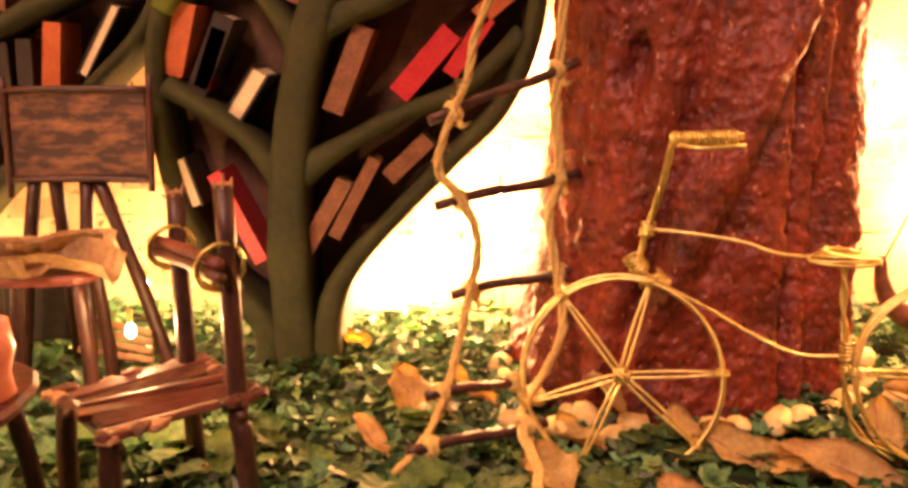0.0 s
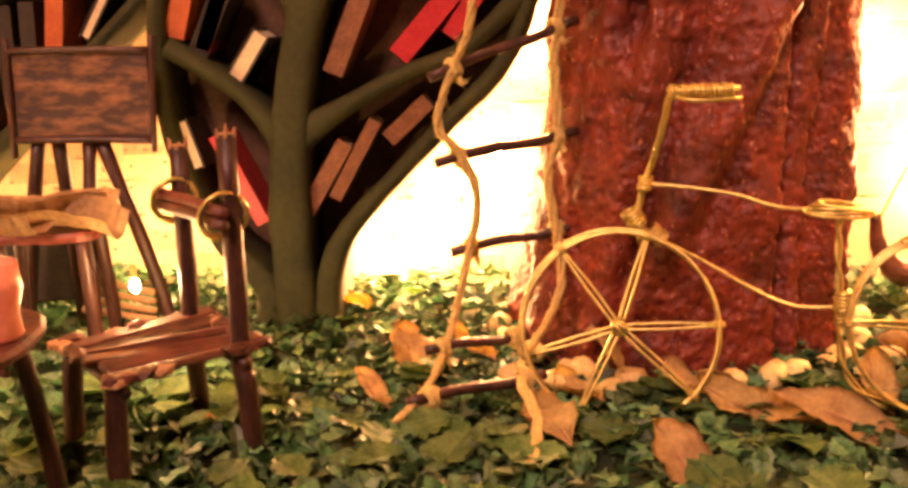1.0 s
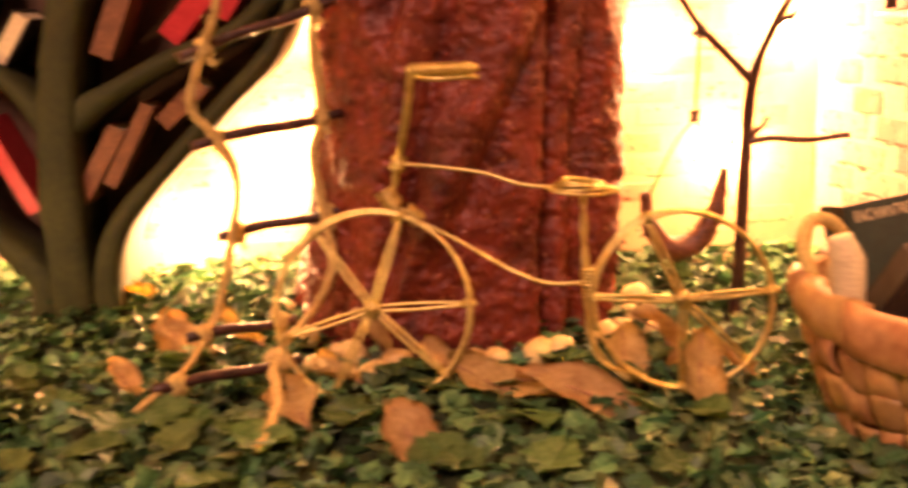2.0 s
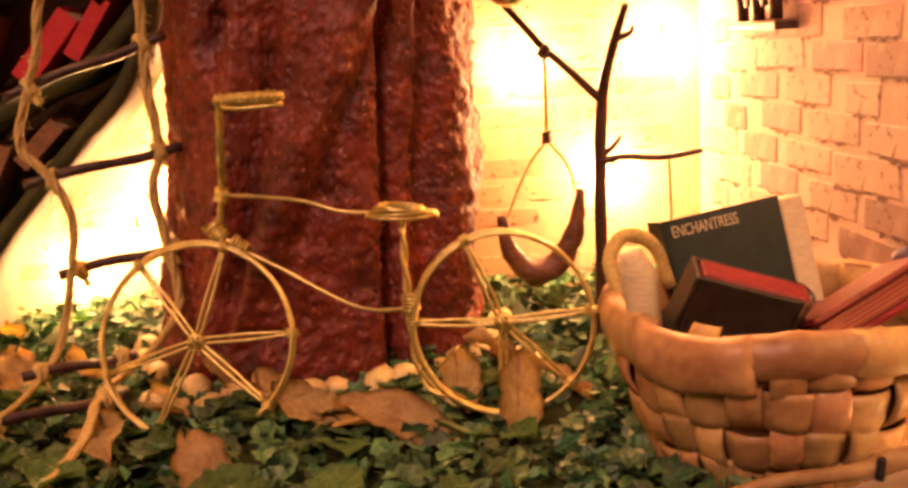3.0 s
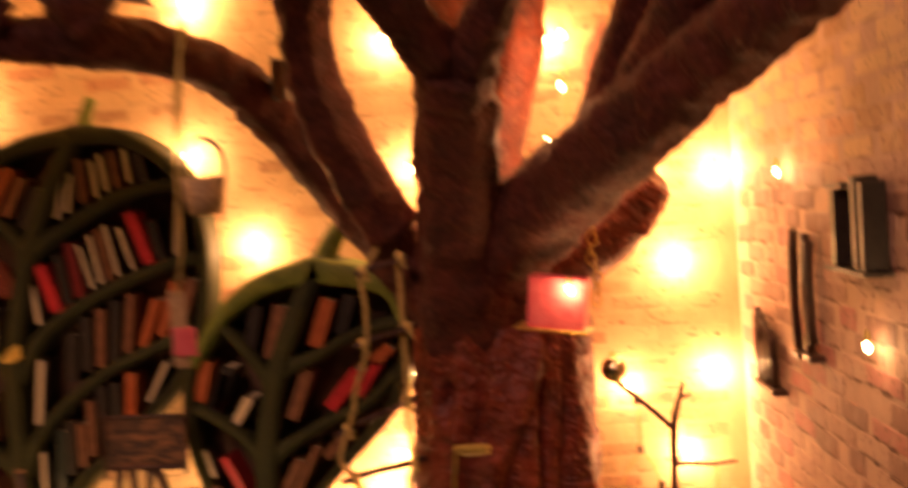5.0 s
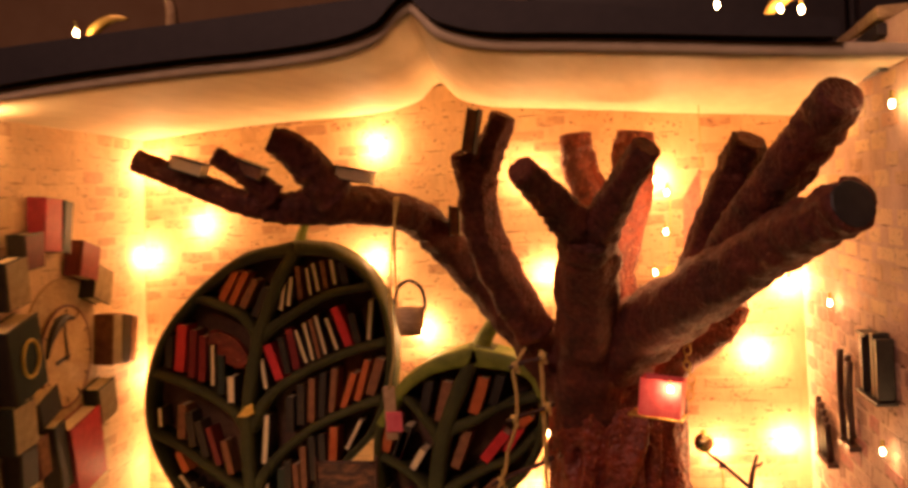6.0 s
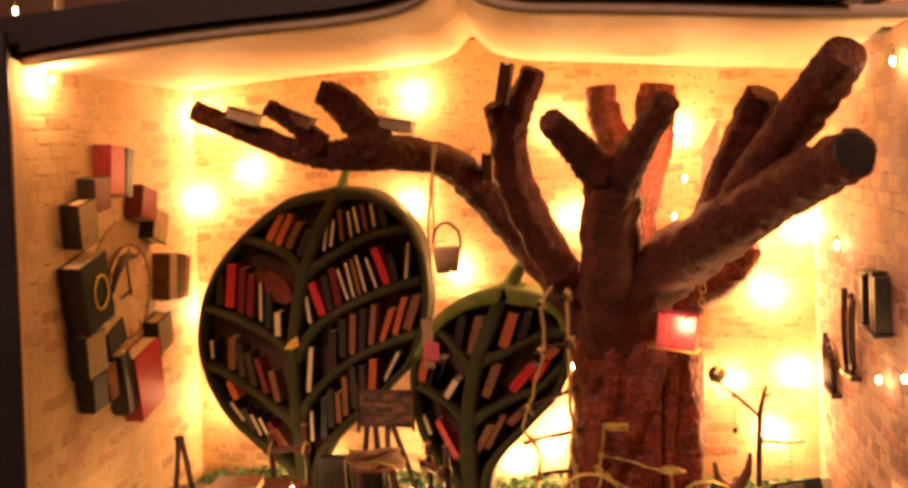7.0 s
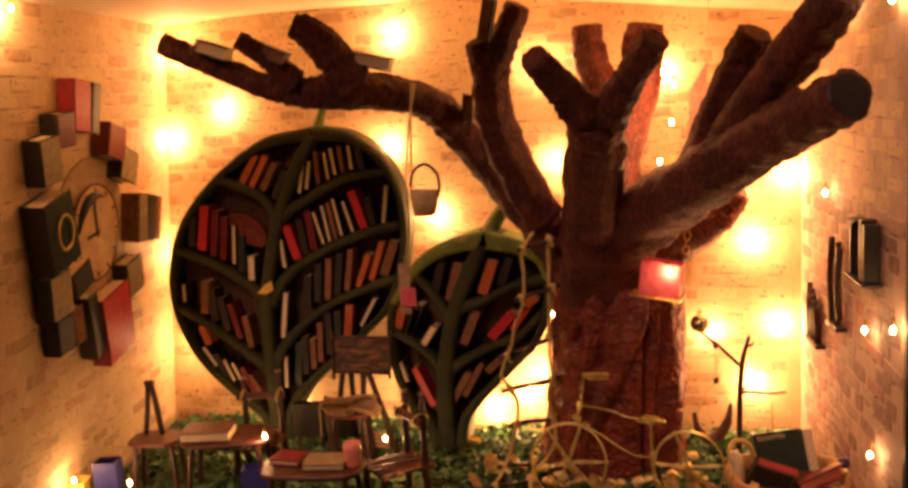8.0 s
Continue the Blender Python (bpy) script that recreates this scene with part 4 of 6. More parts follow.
c0 = Vector(rel((0.1, 0.237, 0.0547))[0])
turns = []
for i in range(7 * 20 + 1):
    t, k = 2 * math.pi * i / 20, i / 20
    w = 0.009 - 0.0006 * k
    turns.append(c0 + Vector((w * math.cos(t) + 0.0006 * math.sin(3 * t + k), 0.0042 * math.sin(t) * (1 - 0.08 * k), 0.0003 * k + 0.0009 * math.sin(t + k) - 0.12 * w * math.cos(t))))
bm = add_tube(bmesh.new(), turns, 0.00048, 5)
part("saddle", bm, M_WIRE, bike, "saddle wound from brass wire", True)
for c0, ax, r, n in (((0.053, 0.248, 0.061), (0.2, 0.2, 1), 0.0016, 4), ((0.053, 0.248, 0.0612), (1, 0.1, -0.1), 0.0014, 3), ((0.0505, 0.249, 0.0515), (0.6, 0, -1), 0.0024, 5), ((0.0565, 0.247, 0.0473), (0.8, 0, -0.7), 0.002, 5), ((0.101, 0.233, 0.033), (0, 0, 1), 0.0019, 5), ((0.101, 0.2335, 0.0285), (0, 0, 1), 0.0014, 3)):
    part("wire_binding", add_coil(bmesh.new(), rel(c0)[0], ax, r, 0.0005, n, 0.0010), M_WIRE, bike, "wound wire knot", True)

# ---- rope ladder ----
lad_at = Vector((0.015, 0.262, 0))
ladder = thing("rope_ladder", "frayed jute rope ladder with twig rungs hanging from a limb", "ladder", at(*lad_at))


def add_rope(bm, pts, r=0.00105, steps=10, fray=0, seed=1):
    path = smooth_path(pts, steps)
    for k in range(3):
        a0 = 2 * math.pi * k / 3
        add_tube(bm, [(p[0] + r * 0.6 * math.cos(a0 + i * 0.42), p[1] + r * 0.6 * math.sin(a0 + i * 0.42), p[2] + r * 0.25 * math.sin(a0 + i * 0.42 + 2)) for i, p in enumerate(path)], r * 0.72, 5)
    rr = random.Random(seed)
    for _ in range(fray):
        p = Vector(tuple(rr.choice(path)[:3]))
        d = Vector((rr.gauss(0, 1), rr.gauss(0, 1), rr.gauss(0, 1))).normalized() * rr.uniform(0.001, 0.0035)
        add_tube(bm, [p, p + d * 0.6, p + d + Vector((rr.gauss(0, 0.0006), 0, rr.gauss(0, 0.0006)))], 0.00012, 3)
    return bm


def ladder_pts(*pts):
    return [tuple(Vector(p) - lad_at) for p in pts]


LEFT_ROPE = ladder_pts((-0.011, 0.216, 0.0075), (-0.006, 0.224, 0.0105), (-0.003, 0.24, 0.011), (0.001, 0.258, 0.019), (0.006, 0.262, 0.04), (0.0085, 0.261, 0.055), (0.0045, 0.26, 0.067), (-0.002, 0.259, 0.076), (0.002, 0.2585, 0.09), (0.0065, 0.257, 0.1), (0.009, 0.256, 0.112), (0.016, 0.253, 0.13), (0.0175, 0.252, 0.15), (0.017, 0.251, 0.165), (0.024, 0.256, 0.178))
RIGHT_ROPE = ladder_pts((0.022, 0.189, 0.0085), (0.0235, 0.21, 0.0105), (0.02, 0.231, 0.0125), (0.021, 0.246, 0.0135), (0.0275, 0.262, 0.018), (0.0325, 0.27, 0.028), (0.031, 0.271, 0.043), (0.0285, 0.271, 0.06), (0.0315, 0.2715, 0.072), (0.0302, 0.271, 0.09), (0.0315, 0.268, 0.109), (0.033, 0.262, 0.14), (0.034, 0.258, 0.176))
part("rope", add_rope(bmesh.new(), LEFT_ROPE, 0.00105, 10, 170, 1), M_ROPE, ladder, "", True)
part("rope", add_rope(bmesh.new(), RIGHT_ROPE, 0.0012, 10, 170, 2), M_ROPE, ladder, "", True)
for a, b in (((-0.004, 0.2575, 0.0888), (0.0365, 0.272, 0.1035)), ((-0.003, 0.26, 0.0652), (0.037, 0.2745, 0.0722)), ((0.0005, 0.267, 0.0382), (0.0365, 0.2745, 0.0442)), ((-0.006, 0.249, 0.0145), (0.0225, 0.26, 0.0155)), ((-0.0085, 0.221, 0.0105), (0.0265, 0.236, 0.0125)), ((0.01, 0.2515, 0.132), (0.04, 0.2615, 0.1405)), ((0.014, 0.25, 0.1665), (0.039, 0.256, 0.1735))):
    p, q = Vector(a) - lad_at, Vector(b) - lad_at
    rung = part("rung", add_tube(bmesh.new(), smooth_path([p, p.lerp(q, 0.35) + Vector((0, 0, 0.0006)), p.lerp(q, 0.7) - Vector((0, 0, 0.0005)), q], 5), 0.00145, 9, rough=0.14, seed=a[2] * 50), M_TWIG, ladder, "dark brown twig rung", True)
    for f in (0.17, 0.86):
        bm = bmesh.new()
        for k in range(3):
            add_coil(bm, p.lerp(q, f), (q - p) + Vector((0.008 * (k - 1), 0.006 * k, 0.012 * (k - 1))), 0.0022, 0.0007, 2.2)
        part("knot", add_rope(bm, [p.lerp(q, f), p.lerp(q, f) + Vector((0.002, -0.002, -0.0045))], 0.0006, 4, 14, int(a[2] * 1000)), M_ROPE, rung, "jute knot", True)

# ---- basket with books ----
BASKET = at(-0.001, 0, 0.0012) @ at(0.117, -0.014, 0.094) @ Matrix.Scale(1.06, 4) @ at(-0.117, 0.014, -0.094)
basket = thing("basket", "round basket woven from wide tan bark strips", "basket", BASKET @ at(0.1795, 0.19, 0.004))
COLS, ROWS_UP, BH = 26, 4, 0.0345


def basket_radius(z):
    f = z / BH
    return 0.0235 + 0.0095 * math.sin(min(1.0, f * 1.1) * math.pi / 2)


for i in range(COLS):
    for j in range(ROWS_UP):
        over = (i + j) % 2 == 0
        da, dz = 2 * math.pi / COLS, BH / ROWS_UP
        a0, a1 = (i - 0.02) * da, (i + 1.02) * da
        z0, z1 = j * dz, (j + 1) * dz
        wave = 0.0009 * math.sin(i * 1.3 + j * 2.1) + 0.0006 * math.sin(i * 2.9 + j)
        z0, z1 = z0 + wave, z1 + wave
        if over:
            a0, a1 = a0 - da * 0.24, a1 + da * 0.24
            z0, z1 = z0 + dz * 0.04, z1 - dz * 0.04
        else:
            a0, a1 = a0 + da * 0.1, a1 - da * 0.12
            z0, z1 = z0 - dz * 0.22, z1 + dz * 0.22
        bm = bmesh.new()
        nu, nv = 6, 5
        outer, inner = [], []
        for v in range(nv + 1):
            ro, ri = [], []
            for u in range(nu + 1):
                fu, fv = u / nu, v / nv
                a, z = a0 + (a1 - a0) * fu, z0 + (z1 - z0) * fv
                bulge = max(0.0, math.sin(math.pi * (fu if over else fv))) ** 0.55
                cross = 1 - abs(2 * (fv if over else fu) - 1) ** 4
                r = basket_radius(max(0, z)) + (0.003 if over else 0.0033) * bulge - 0.0026 + 0.0003 * cross + 0.0012 * math.sin(i * 5.1 + j * 2.3) * (fu - 0.5) + 0.0005 * noise.noise((a * 9, z * 500, i + j))
                ro.append(bm.verts.new((r * math.cos(a), r * math.sin(a), z)))
                ri.append(bm.verts.new(((r - 0.0009) * math.cos(a), (r - 0.0009) * math.sin(a), z)))
            outer.append(ro)
            inner.append(ri)
        for v in range(nv):
            for u in range(nu):
                bm.faces.new((outer[v][u], outer[v][u + 1], outer[v + 1][u + 1], outer[v + 1][u]))
                bm.faces.new((inner[v][u], inner[v + 1][u], inner[v + 1][u + 1], inner[v][u + 1]))
        for v in range(nv):
            bm.faces.new((outer[v][0], outer[v + 1][0], inner[v + 1][0], inner[v][0]))
            bm.faces.new((outer[v][nu], inner[v][nu], inner[v + 1][nu], outer[v + 1][nu]))
        for u in range(nu):
            bm.faces.new((outer[0][u], inner[0][u], inner[0][u + 1], outer[0][u + 1]))
            bm.faces.new((outer[nv][u], outer[nv][u + 1], inner[nv][u + 1], inner[nv][u]))
        part("strip", bm, M_BASKET, basket, "", True)
# wide strips rolled outwards over the edge, overlapping end to end
FOLDS = 9
for i in range(FOLDS):
    bm = bmesh.new()
    da = 2 * math.pi / FOLDS
    skew, out = 0.28 * math.sin(i * 2.7), 0.0011 * (i % 2)
    drop = 0.0072 + 0.0016 * math.sin(i * 1.7)
    profile = [(-0.0036, -0.009), (-0.0031, -0.003), (-0.0018, 0.0006), (0.0003, 0.0019), (0.0024, 0.0008), (0.0035, -0.0018), (0.0036, -drop * 0.6), (0.0024, -drop)]
    outer, inner = [], []
    for p, (dr, dz) in enumerate(profile):
        ro, ri = [], []
        for u in range(13):
            fu = u / 12
            a = (i - 0.1 + 1.2 * fu) * da + skew * da * 0.3 * p / 7
            pinch = 1 - 0.35 * abs(2 * fu - 1) ** 6
            rad = 0.0318 + 0.0007 * math.sin(5 * a) + dr * pinch + out * (0.4 + fu * 0.6) + 0.0007 * noise.noise((a * 7, p * 0.5, i))
            z = BH + dz + 0.0009 * math.sin(3 * a) + 0.0008 * noise.noise((a * 5, i, p * 0.3))
            ro.append(bm.verts.new((rad * math.cos(a), rad * math.sin(a), z)))
            rad -= 0.0009 * (1 if p > 2 else -1)
            ri.append(bm.verts.new((rad * math.cos(a), rad * math.sin(a), z - 0.0007)))
        outer.append(ro)
        inner.append(ri)
    for p in range(7):
        for u in range(12):
            bm.faces.new((outer[p][u], outer[p][u + 1], outer[p + 1][u + 1], outer[p + 1][u]))
            bm.faces.new((inner[p][u], inner[p + 1][u], inner[p + 1][u + 1], inner[p][u + 1]))
        bm.faces.new((outer[p][0], outer[p + 1][0], inner[p + 1][0], inner[p][0]))
        bm.faces.new((outer[p][12], inner[p][12], inner[p + 1][12], outer[p + 1][12]))
    for u in range(12):
        bm.faces.new((outer[0][u], inner[0][u], inner[0][u + 1], outer[0][u + 1]))
        bm.faces.new((outer[7][u], outer[7][u + 1], inner[7][u + 1], inner[7][u]))
    bmesh.ops.recalc_face_normals(bm, faces=bm.faces)
    part("rim_fold", bm, M_BASKET, basket, "", True)
part("lining", add_tube(bmesh.new(), [(0, 0, 0.0005), (0, 0, 0.012), (0, 0, 0.028)], [0.0225, 0.0275, 0.0305], 28), M_SEAT, basket, "dark basket inside")
part("handle", tube_mesh([(-0.03, 0.008, 0.034), (-0.032, 0.012, 0.042), (-0.028, 0.016, 0.047), (-0.021, 0.018, 0.044), (-0.017, 0.02, 0.034)], 0.0016, 8, rough=0.1), M_ROPE, basket, "twisted bark loop", True)
part("rolled_strip", tube_mesh([(-0.0275, -0.004, 0.03), (-0.029, -0.004, 0.042), (-0.0305, -0.0035, 0.0475)], [0.0034, 0.0037, 0.0026], 12, 5, rough=0.2, seed=3), M_PAPER, basket, "pale rolled strip end", True)
part("loose_strip", tube_mesh([(-0.022, -0.0385, 0.0105), (-0.012, -0.0385, 0.0125), (0.0025, -0.0385, 0.0135), (0.007, -0.0385, 0.0148), (0.0145, -0.038, 0.016), (0.0275, -0.036, 0.018)], [0.0008, 0.0013, 0.0016, 0.0022, 0.0015, 0.0013], 9, 6, rough=0.16, seed=6), M_BASKET, basket, "loose tan strip end", True)
part("eyelet", add_tube(bmesh.new(), [(0.005, -0.0402, 0.0125), (0.0052, -0.0406, 0.0165)], [0.0008, 0.0009], 9, rough=0.2), M_BLACK, basket, "dark eyelet")
bk = thing("open_book", "dark green book standing open in the basket", "book", BASKET @ at(0.0025, 0.008, -0.0015) @ pose(0.1812, 0.201, 0.0242, -10, -9, 4) @  Matrix.Scale(1.1, 4), "books in the basket")
bm = bmesh.new()
add_box(bm, -0.0155, 0.0098, 0, 0.0009, 0, 0.03)
add_box(bm, -0.0158, -0.0146, 0, 0.011, 0, 0.03)
part("cover", bm, COVERS["green"], bk)
part("page_block", box_mesh(0.0099, 0.0148, -0.0005, 0.008, 0.001, 0.0292, 0.0004), M_PAPER, bk, "cream page block")
part("page_block", box_mesh(-0.0145, 0.0094, 0.001, 0.0095, 0.001, 0.0285, 0.0004), M_PAPER, bk)
curve = bpy.data.curves.new("title", "FONT")
curve.body, curve.size, curve.align_x, curve.extrude = "ENCHANTRESS", 0.0034, "LEFT", 0.00005
made = new("title_curve", curve)
bpy.context.view_layer.update()
title = new("title", bpy.data.meshes.new_from_object(made.evaluated_get(bpy.context.evaluated_depsgraph_get())))
bpy.data.objects.remove(made)
title.data.materials.append(M_PAPER)
title.parent = bk
title.matrix_basis = pose(-0.0138, -0.0002, 0.0262, 90, 0, 0) @ Matrix.Diagonal((0.62, 1, 1, 1))
tagged(title, "cream capital letters on the cover")
bk = thing("black_book", "thick black book with a red top edge leaning in the basket", "book", BASKET @ pose(0.1665, 0.185, 0.0265, 24, 18, 2), "books in the basket")
for x0, x1, y0, y1 in ((-0.012, 0.009, -0.0008, 0.0002), (-0.012, 0.009, 0.0058, 0.0068), (-0.0132, -0.0121, -0.0008, 0.0068)):
    part("board", box_mesh(x0, x1, y0, y1, 0, 0.0205, 0.0003), COVERS["dark"], bk)
# a rounded spine
bm = bmesh.new()
arcs = [[bm.verts.new((0.009 + r * math.sin(a), 0.003 - (0.0038 if r > 0.0028 else 0.003) * math.cos(a), z)) for a in [math.pi * i / 8 for i in range(9)]] for r, z in ((0.0032, 0.0), (0.0032, 0.0205), (0.0024, 0.0205), (0.0024, 0.0))]
for p in range(4):
    for i in range(8):
        bm.faces.new((arcs[p][i], arcs[p][i + 1], arcs[(p + 1) % 4][i + 1], arcs[(p + 1) % 4][i]))
bmesh.ops.recalc_face_normals(bm, faces=bm.faces)
part("spine", bm, material("worn_spine", (0.016, 0.013, 0.01), (0.3, 0.15, 0.06), 0.5, 120, 0.3, low=0.48, high=0.66), bk, "black spine worn to tan", True)
part("page_block", box_mesh(-0.0116, 0.0108, 0.0003, 0.0057, 0.0006, 0.0208, 0.0004), COVERS["crimson"], bk, "bright red page edges")
bk = thing("red_book", "worn red book lying on its side in the basket", "book", BASKET @ pose(0.1965, 0.1835, 0.0345, -20, -24, 12), "books in the basket")
part("cover", box_mesh(-0.0135, 0.0125, -0.008, 0.008, -0.0002, 0.0012, 0.0005), COVERS["crimson"], bk)
part("page_block", box_mesh(-0.0122, 0.0118, -0.0072, 0.0074, 0.0013, 0.0056, 0.0003), material("stained_pages", (0.2, 0.04, 0.02), (0.5, 0.2, 0.08), 0.7, 500, 0.5, grain=(0.05, 0.05, 3)), bk, "stained page edges")
for k in range(4):
    part("page_line", box_mesh(-0.0115 + 0.002 * k, 0.011, -0.00745, -0.0073, 0.0018 + 0.0009 * k, 0.0021 + 0.0009 * k), COVERS["crimson"], bk)
part("cover", box_mesh(-0.013, 0.0145, -0.0085, 0.008, 0.0057, 0.0073, 0.0006), COVERS["wine"], bk)
M_BEAD = material("purple_glaze", (0.03, 0.014, 0.07), (0.06, 0.025, 0.12), 0.35, 300, 0.2)
knob = thing("purple_bead", "small round purple bead on the basket rim", "bead", BASKET @ at(0.2088, 0.192, 0.0448))
bm = bmesh.new()
bmesh.ops.create_uvsphere(bm, u_segments=14, v_segments=9, radius=0.0036, matrix=Matrix.Diagonal((1, 1, 0.85, 1)))
part("bead", bm, M_BEAD, knob, "", True)

# ---- little twig tree with hanging things ----
twig_at = Vector((0.157, 0.287, 0))
twig = thing("twig", "bare dark forked twig standing in the leaf litter", "twig", at(*twig_at))


def twig_part(name, pts, radii, seed):
    return part(name, tube_mesh([tuple(Vector(p) - twig_at) for p in pts], radii, 9, 6, rough=0.13, seed=seed), M_TWIG, twig, "", True)


twig_part("stem", [(0.1565, 0.287, -0.001), (0.158, 0.287, 0.022), (0.1585, 0.288, 0.05), (0.16, 0.289, 0.078), (0.162, 0.28, 0.093), (0.1635, 0.268, 0.104)], [0.0021, 0.002, 0.0019, 0.0018, 0.0015, 0.0011], 1)
twig_part("side_branch", [(0.16, 0.289, 0.077), (0.151, 0.2885, 0.086), (0.143, 0.288, 0.0935), (0.135, 0.281, 0.102), (0.128, 0.277, 0.11)], [0.0014, 0.0013, 0.0012, 0.0011, 0.001], 2)
twig_part("side_branch", [(0.159, 0.288, 0.059), (0.166, 0.287, 0.0602), (0.177, 0.286, 0.0595), (0.189, 0.285, 0.061)], [0.0013, 0.0011, 0.001, 0.0008], 3)
twig_part("spur", [(0.1625, 0.277, 0.095), (0.166, 0.275, 0.0965), (0.167, 0.275, 0.0985)], [0.0012, 0.0009, 0.0006], 4)
twig_part("spur", [(0.1595, 0.288, 0.0605), (0.163, 0.287, 0.064), (0.165, 0.287, 0.0665)], [0.0011, 0.0008, 0.0006], 5)
ball = thing("mirror_ball", "small shiny round bauble hung on the twig", "bauble", at(0.132, 0.273, 0.1115))
bm = bmesh.new()
bmesh.ops.create_uvsphere(bm, u_segments=20, v_segments=12, radius=0.0062)
part("ball", bm, M_BALL, ball, "", False)
part("cap", tube_mesh([(0, 0, 0.0055), (0, 0, 0.008)], 0.0016, 8, 1), M_GOLD, ball)
swing = thing("hanging_swing", "crescent bark swing hung on a cord from the twig", "swing", at(0.141, 0.289, 0))
cord = add_rope(bmesh.new(), [(0.002, -0.001, 0.0935), (0.0021, 0, 0.08), (0.002, 0.001, 0.067)], 0.0005, 8, 6, 3)
part("cord", cord, M_ROPE, swing, "", True)
part("knot", add_coil(bmesh.new(), (0.002, -0.001, 0.0925), (1, 0, -0.8), 0.0019, 0.0006, 3), M_TWIG, swing, "dark wound knot", True)
part("knot", add_coil(bmesh.new(), (0.002, 0.001, 0.067), (0, 0, 1), 0.0012, 0.0006, 3), M_TWIG, swing, "dark wound knot", True)
for sgn, x, z in ((-1, -0.012, 0.043), (1, 0.0105, 0.05)):
    part("strand", tube_mesh([(0.002, 0.001, 0.066), (0.002 + sgn * 0.006, 0.001, 0.0585), (x * 0.95, 0, z)], 0.0005, 5), M_ROPE, swing, "", True)
part("crescent", tube_mesh([(-0.013, 0, 0.044), (-0.011, 0, 0.034), (-0.006, 0, 0.027), (0.0, 0, 0.026), (0.006, 0, 0.031), (0.01, 0, 0.04), (0.0115, 0, 0.051)], [0.0015, 0.0026, 0.0036, 0.004, 0.0036, 0.0026, 0.0012], 12, 6, rough=0.3, seed=4), M_SEAT, swing, "rough brown bark crescent", True)
noose = thing("cord_loop", "thin cord hanging from the twig in a loop", "cord", at(0.179, 0.286, 0))
part("cord", add_rope(bmesh.new(), [(0, 0, 0.061), (0.0005, 0, 0.045), (0.001, 0, 0.03), (-0.001, 0, 0.016), (0.004, -0.002, 0.0075)], 0.0004, 8, 4, 9), M_ROPE, noose, "", True)

# ---- pebbles and dry leaves ----
rnd = random.Random(3)


def pebble(x, y, s, seed):
    bm = bmesh.new()
    bmesh.ops.create_icosphere(bm, subdivisions=2, radius=1.0)
    for v in bm.verts:
        k = 1 + 0.32 * noise.noise(v.co * 1.3 + Vector((seed * 3.3, 0, 0)))
        v.co = Vector((v.co.x * s * 1.25 * k, v.co.y * s * k, v.co.z * s * 0.85 * k))
    ob = thing("pebble", "small pale yellow pebble at the foot of the tree", "pebble", pose(x, y, ground_z(x, y) + s * 0.75, rnd.uniform(-20, 20), rnd.uniform(-20, 20), rnd.uniform(0, 360)), "pebbles round the tree")
    part("stone", bm, M_STONE, ob, "", True)


for k in range(17):
    a = radians(188 + k * 10.2 + rnd.uniform(-3, 3))
    pebble(0.07 + 0.0565 * math.cos(a), 0.3 + 0.0515 * math.sin(a), rnd.uniform(0.0026, 0.0043), k)
for x, y, s in ((0.018, 0.252, 0.0035), (0.03, 0.247, 0.004), (0.128, 0.27, 0.0035), (0.135, 0.262, 0.003), (0.045, 0.244, 0.0036)):
    pebble(x, y, s, x * 900)


def dry_leaf(x, y, z, length, width, turn, tip, roll, seed):
    """A curled brown leaf with a midrib and wavy margin."""
    ob = thing("dry_leaf", "curled tan dry leaf lying on the green flakes", "leaf", pose(x, y, z, tip, roll, turn), "dry leaves on the ground")
    bm = bmesh.new()
    n, mcross = 16, 8
    rr = random.Random(seed)
    ph = rr.uniform(0, 6)
    rows = []
    for i in range(n + 1):
        s = i / n
        w = width / 2 * (math.sin(math.pi * min(1, s * 0.96 + 0.03)) ** 0.7) * (1 + 0.2 * math.sin(s * 17 + ph) * s + 0.08 * math.sin(s * 41 + ph))
        rows.append([bm.verts.new((w * (j / mcross * 2 - 1), length * (s - 0.5), 0.22 * width * (j / mcross * 2 - 1) ** 2 + 0.16 * width * math.sin(s * 5 + ph + 1.4 * (j / mcross)) + 0.05 * width * math.sin(s * 14 + j))) for j in range(mcross + 1)])
    for a, b in zip(rows, rows[1:]):
        for j in range(mcross):
            bm.faces.new((a[j], a[j + 1], b[j + 1], b[j]))
    bmesh.ops.solidify(bm, geom=bm.faces[:], thickness=0.00018)
    part("blade", bm, M_DRY, ob, "", True)
    mid = [(0, length * (i / 8 - 0.56), 0.16 * width * math.sin((i / 8) * 5 + ph + 0.7) - 0.0003) for i in range(9)]
    part("midrib", add_tube(bmesh.new(), mid, [0.0004] * 5 + [0.0003] * 4, 5), M_CUT, ob)


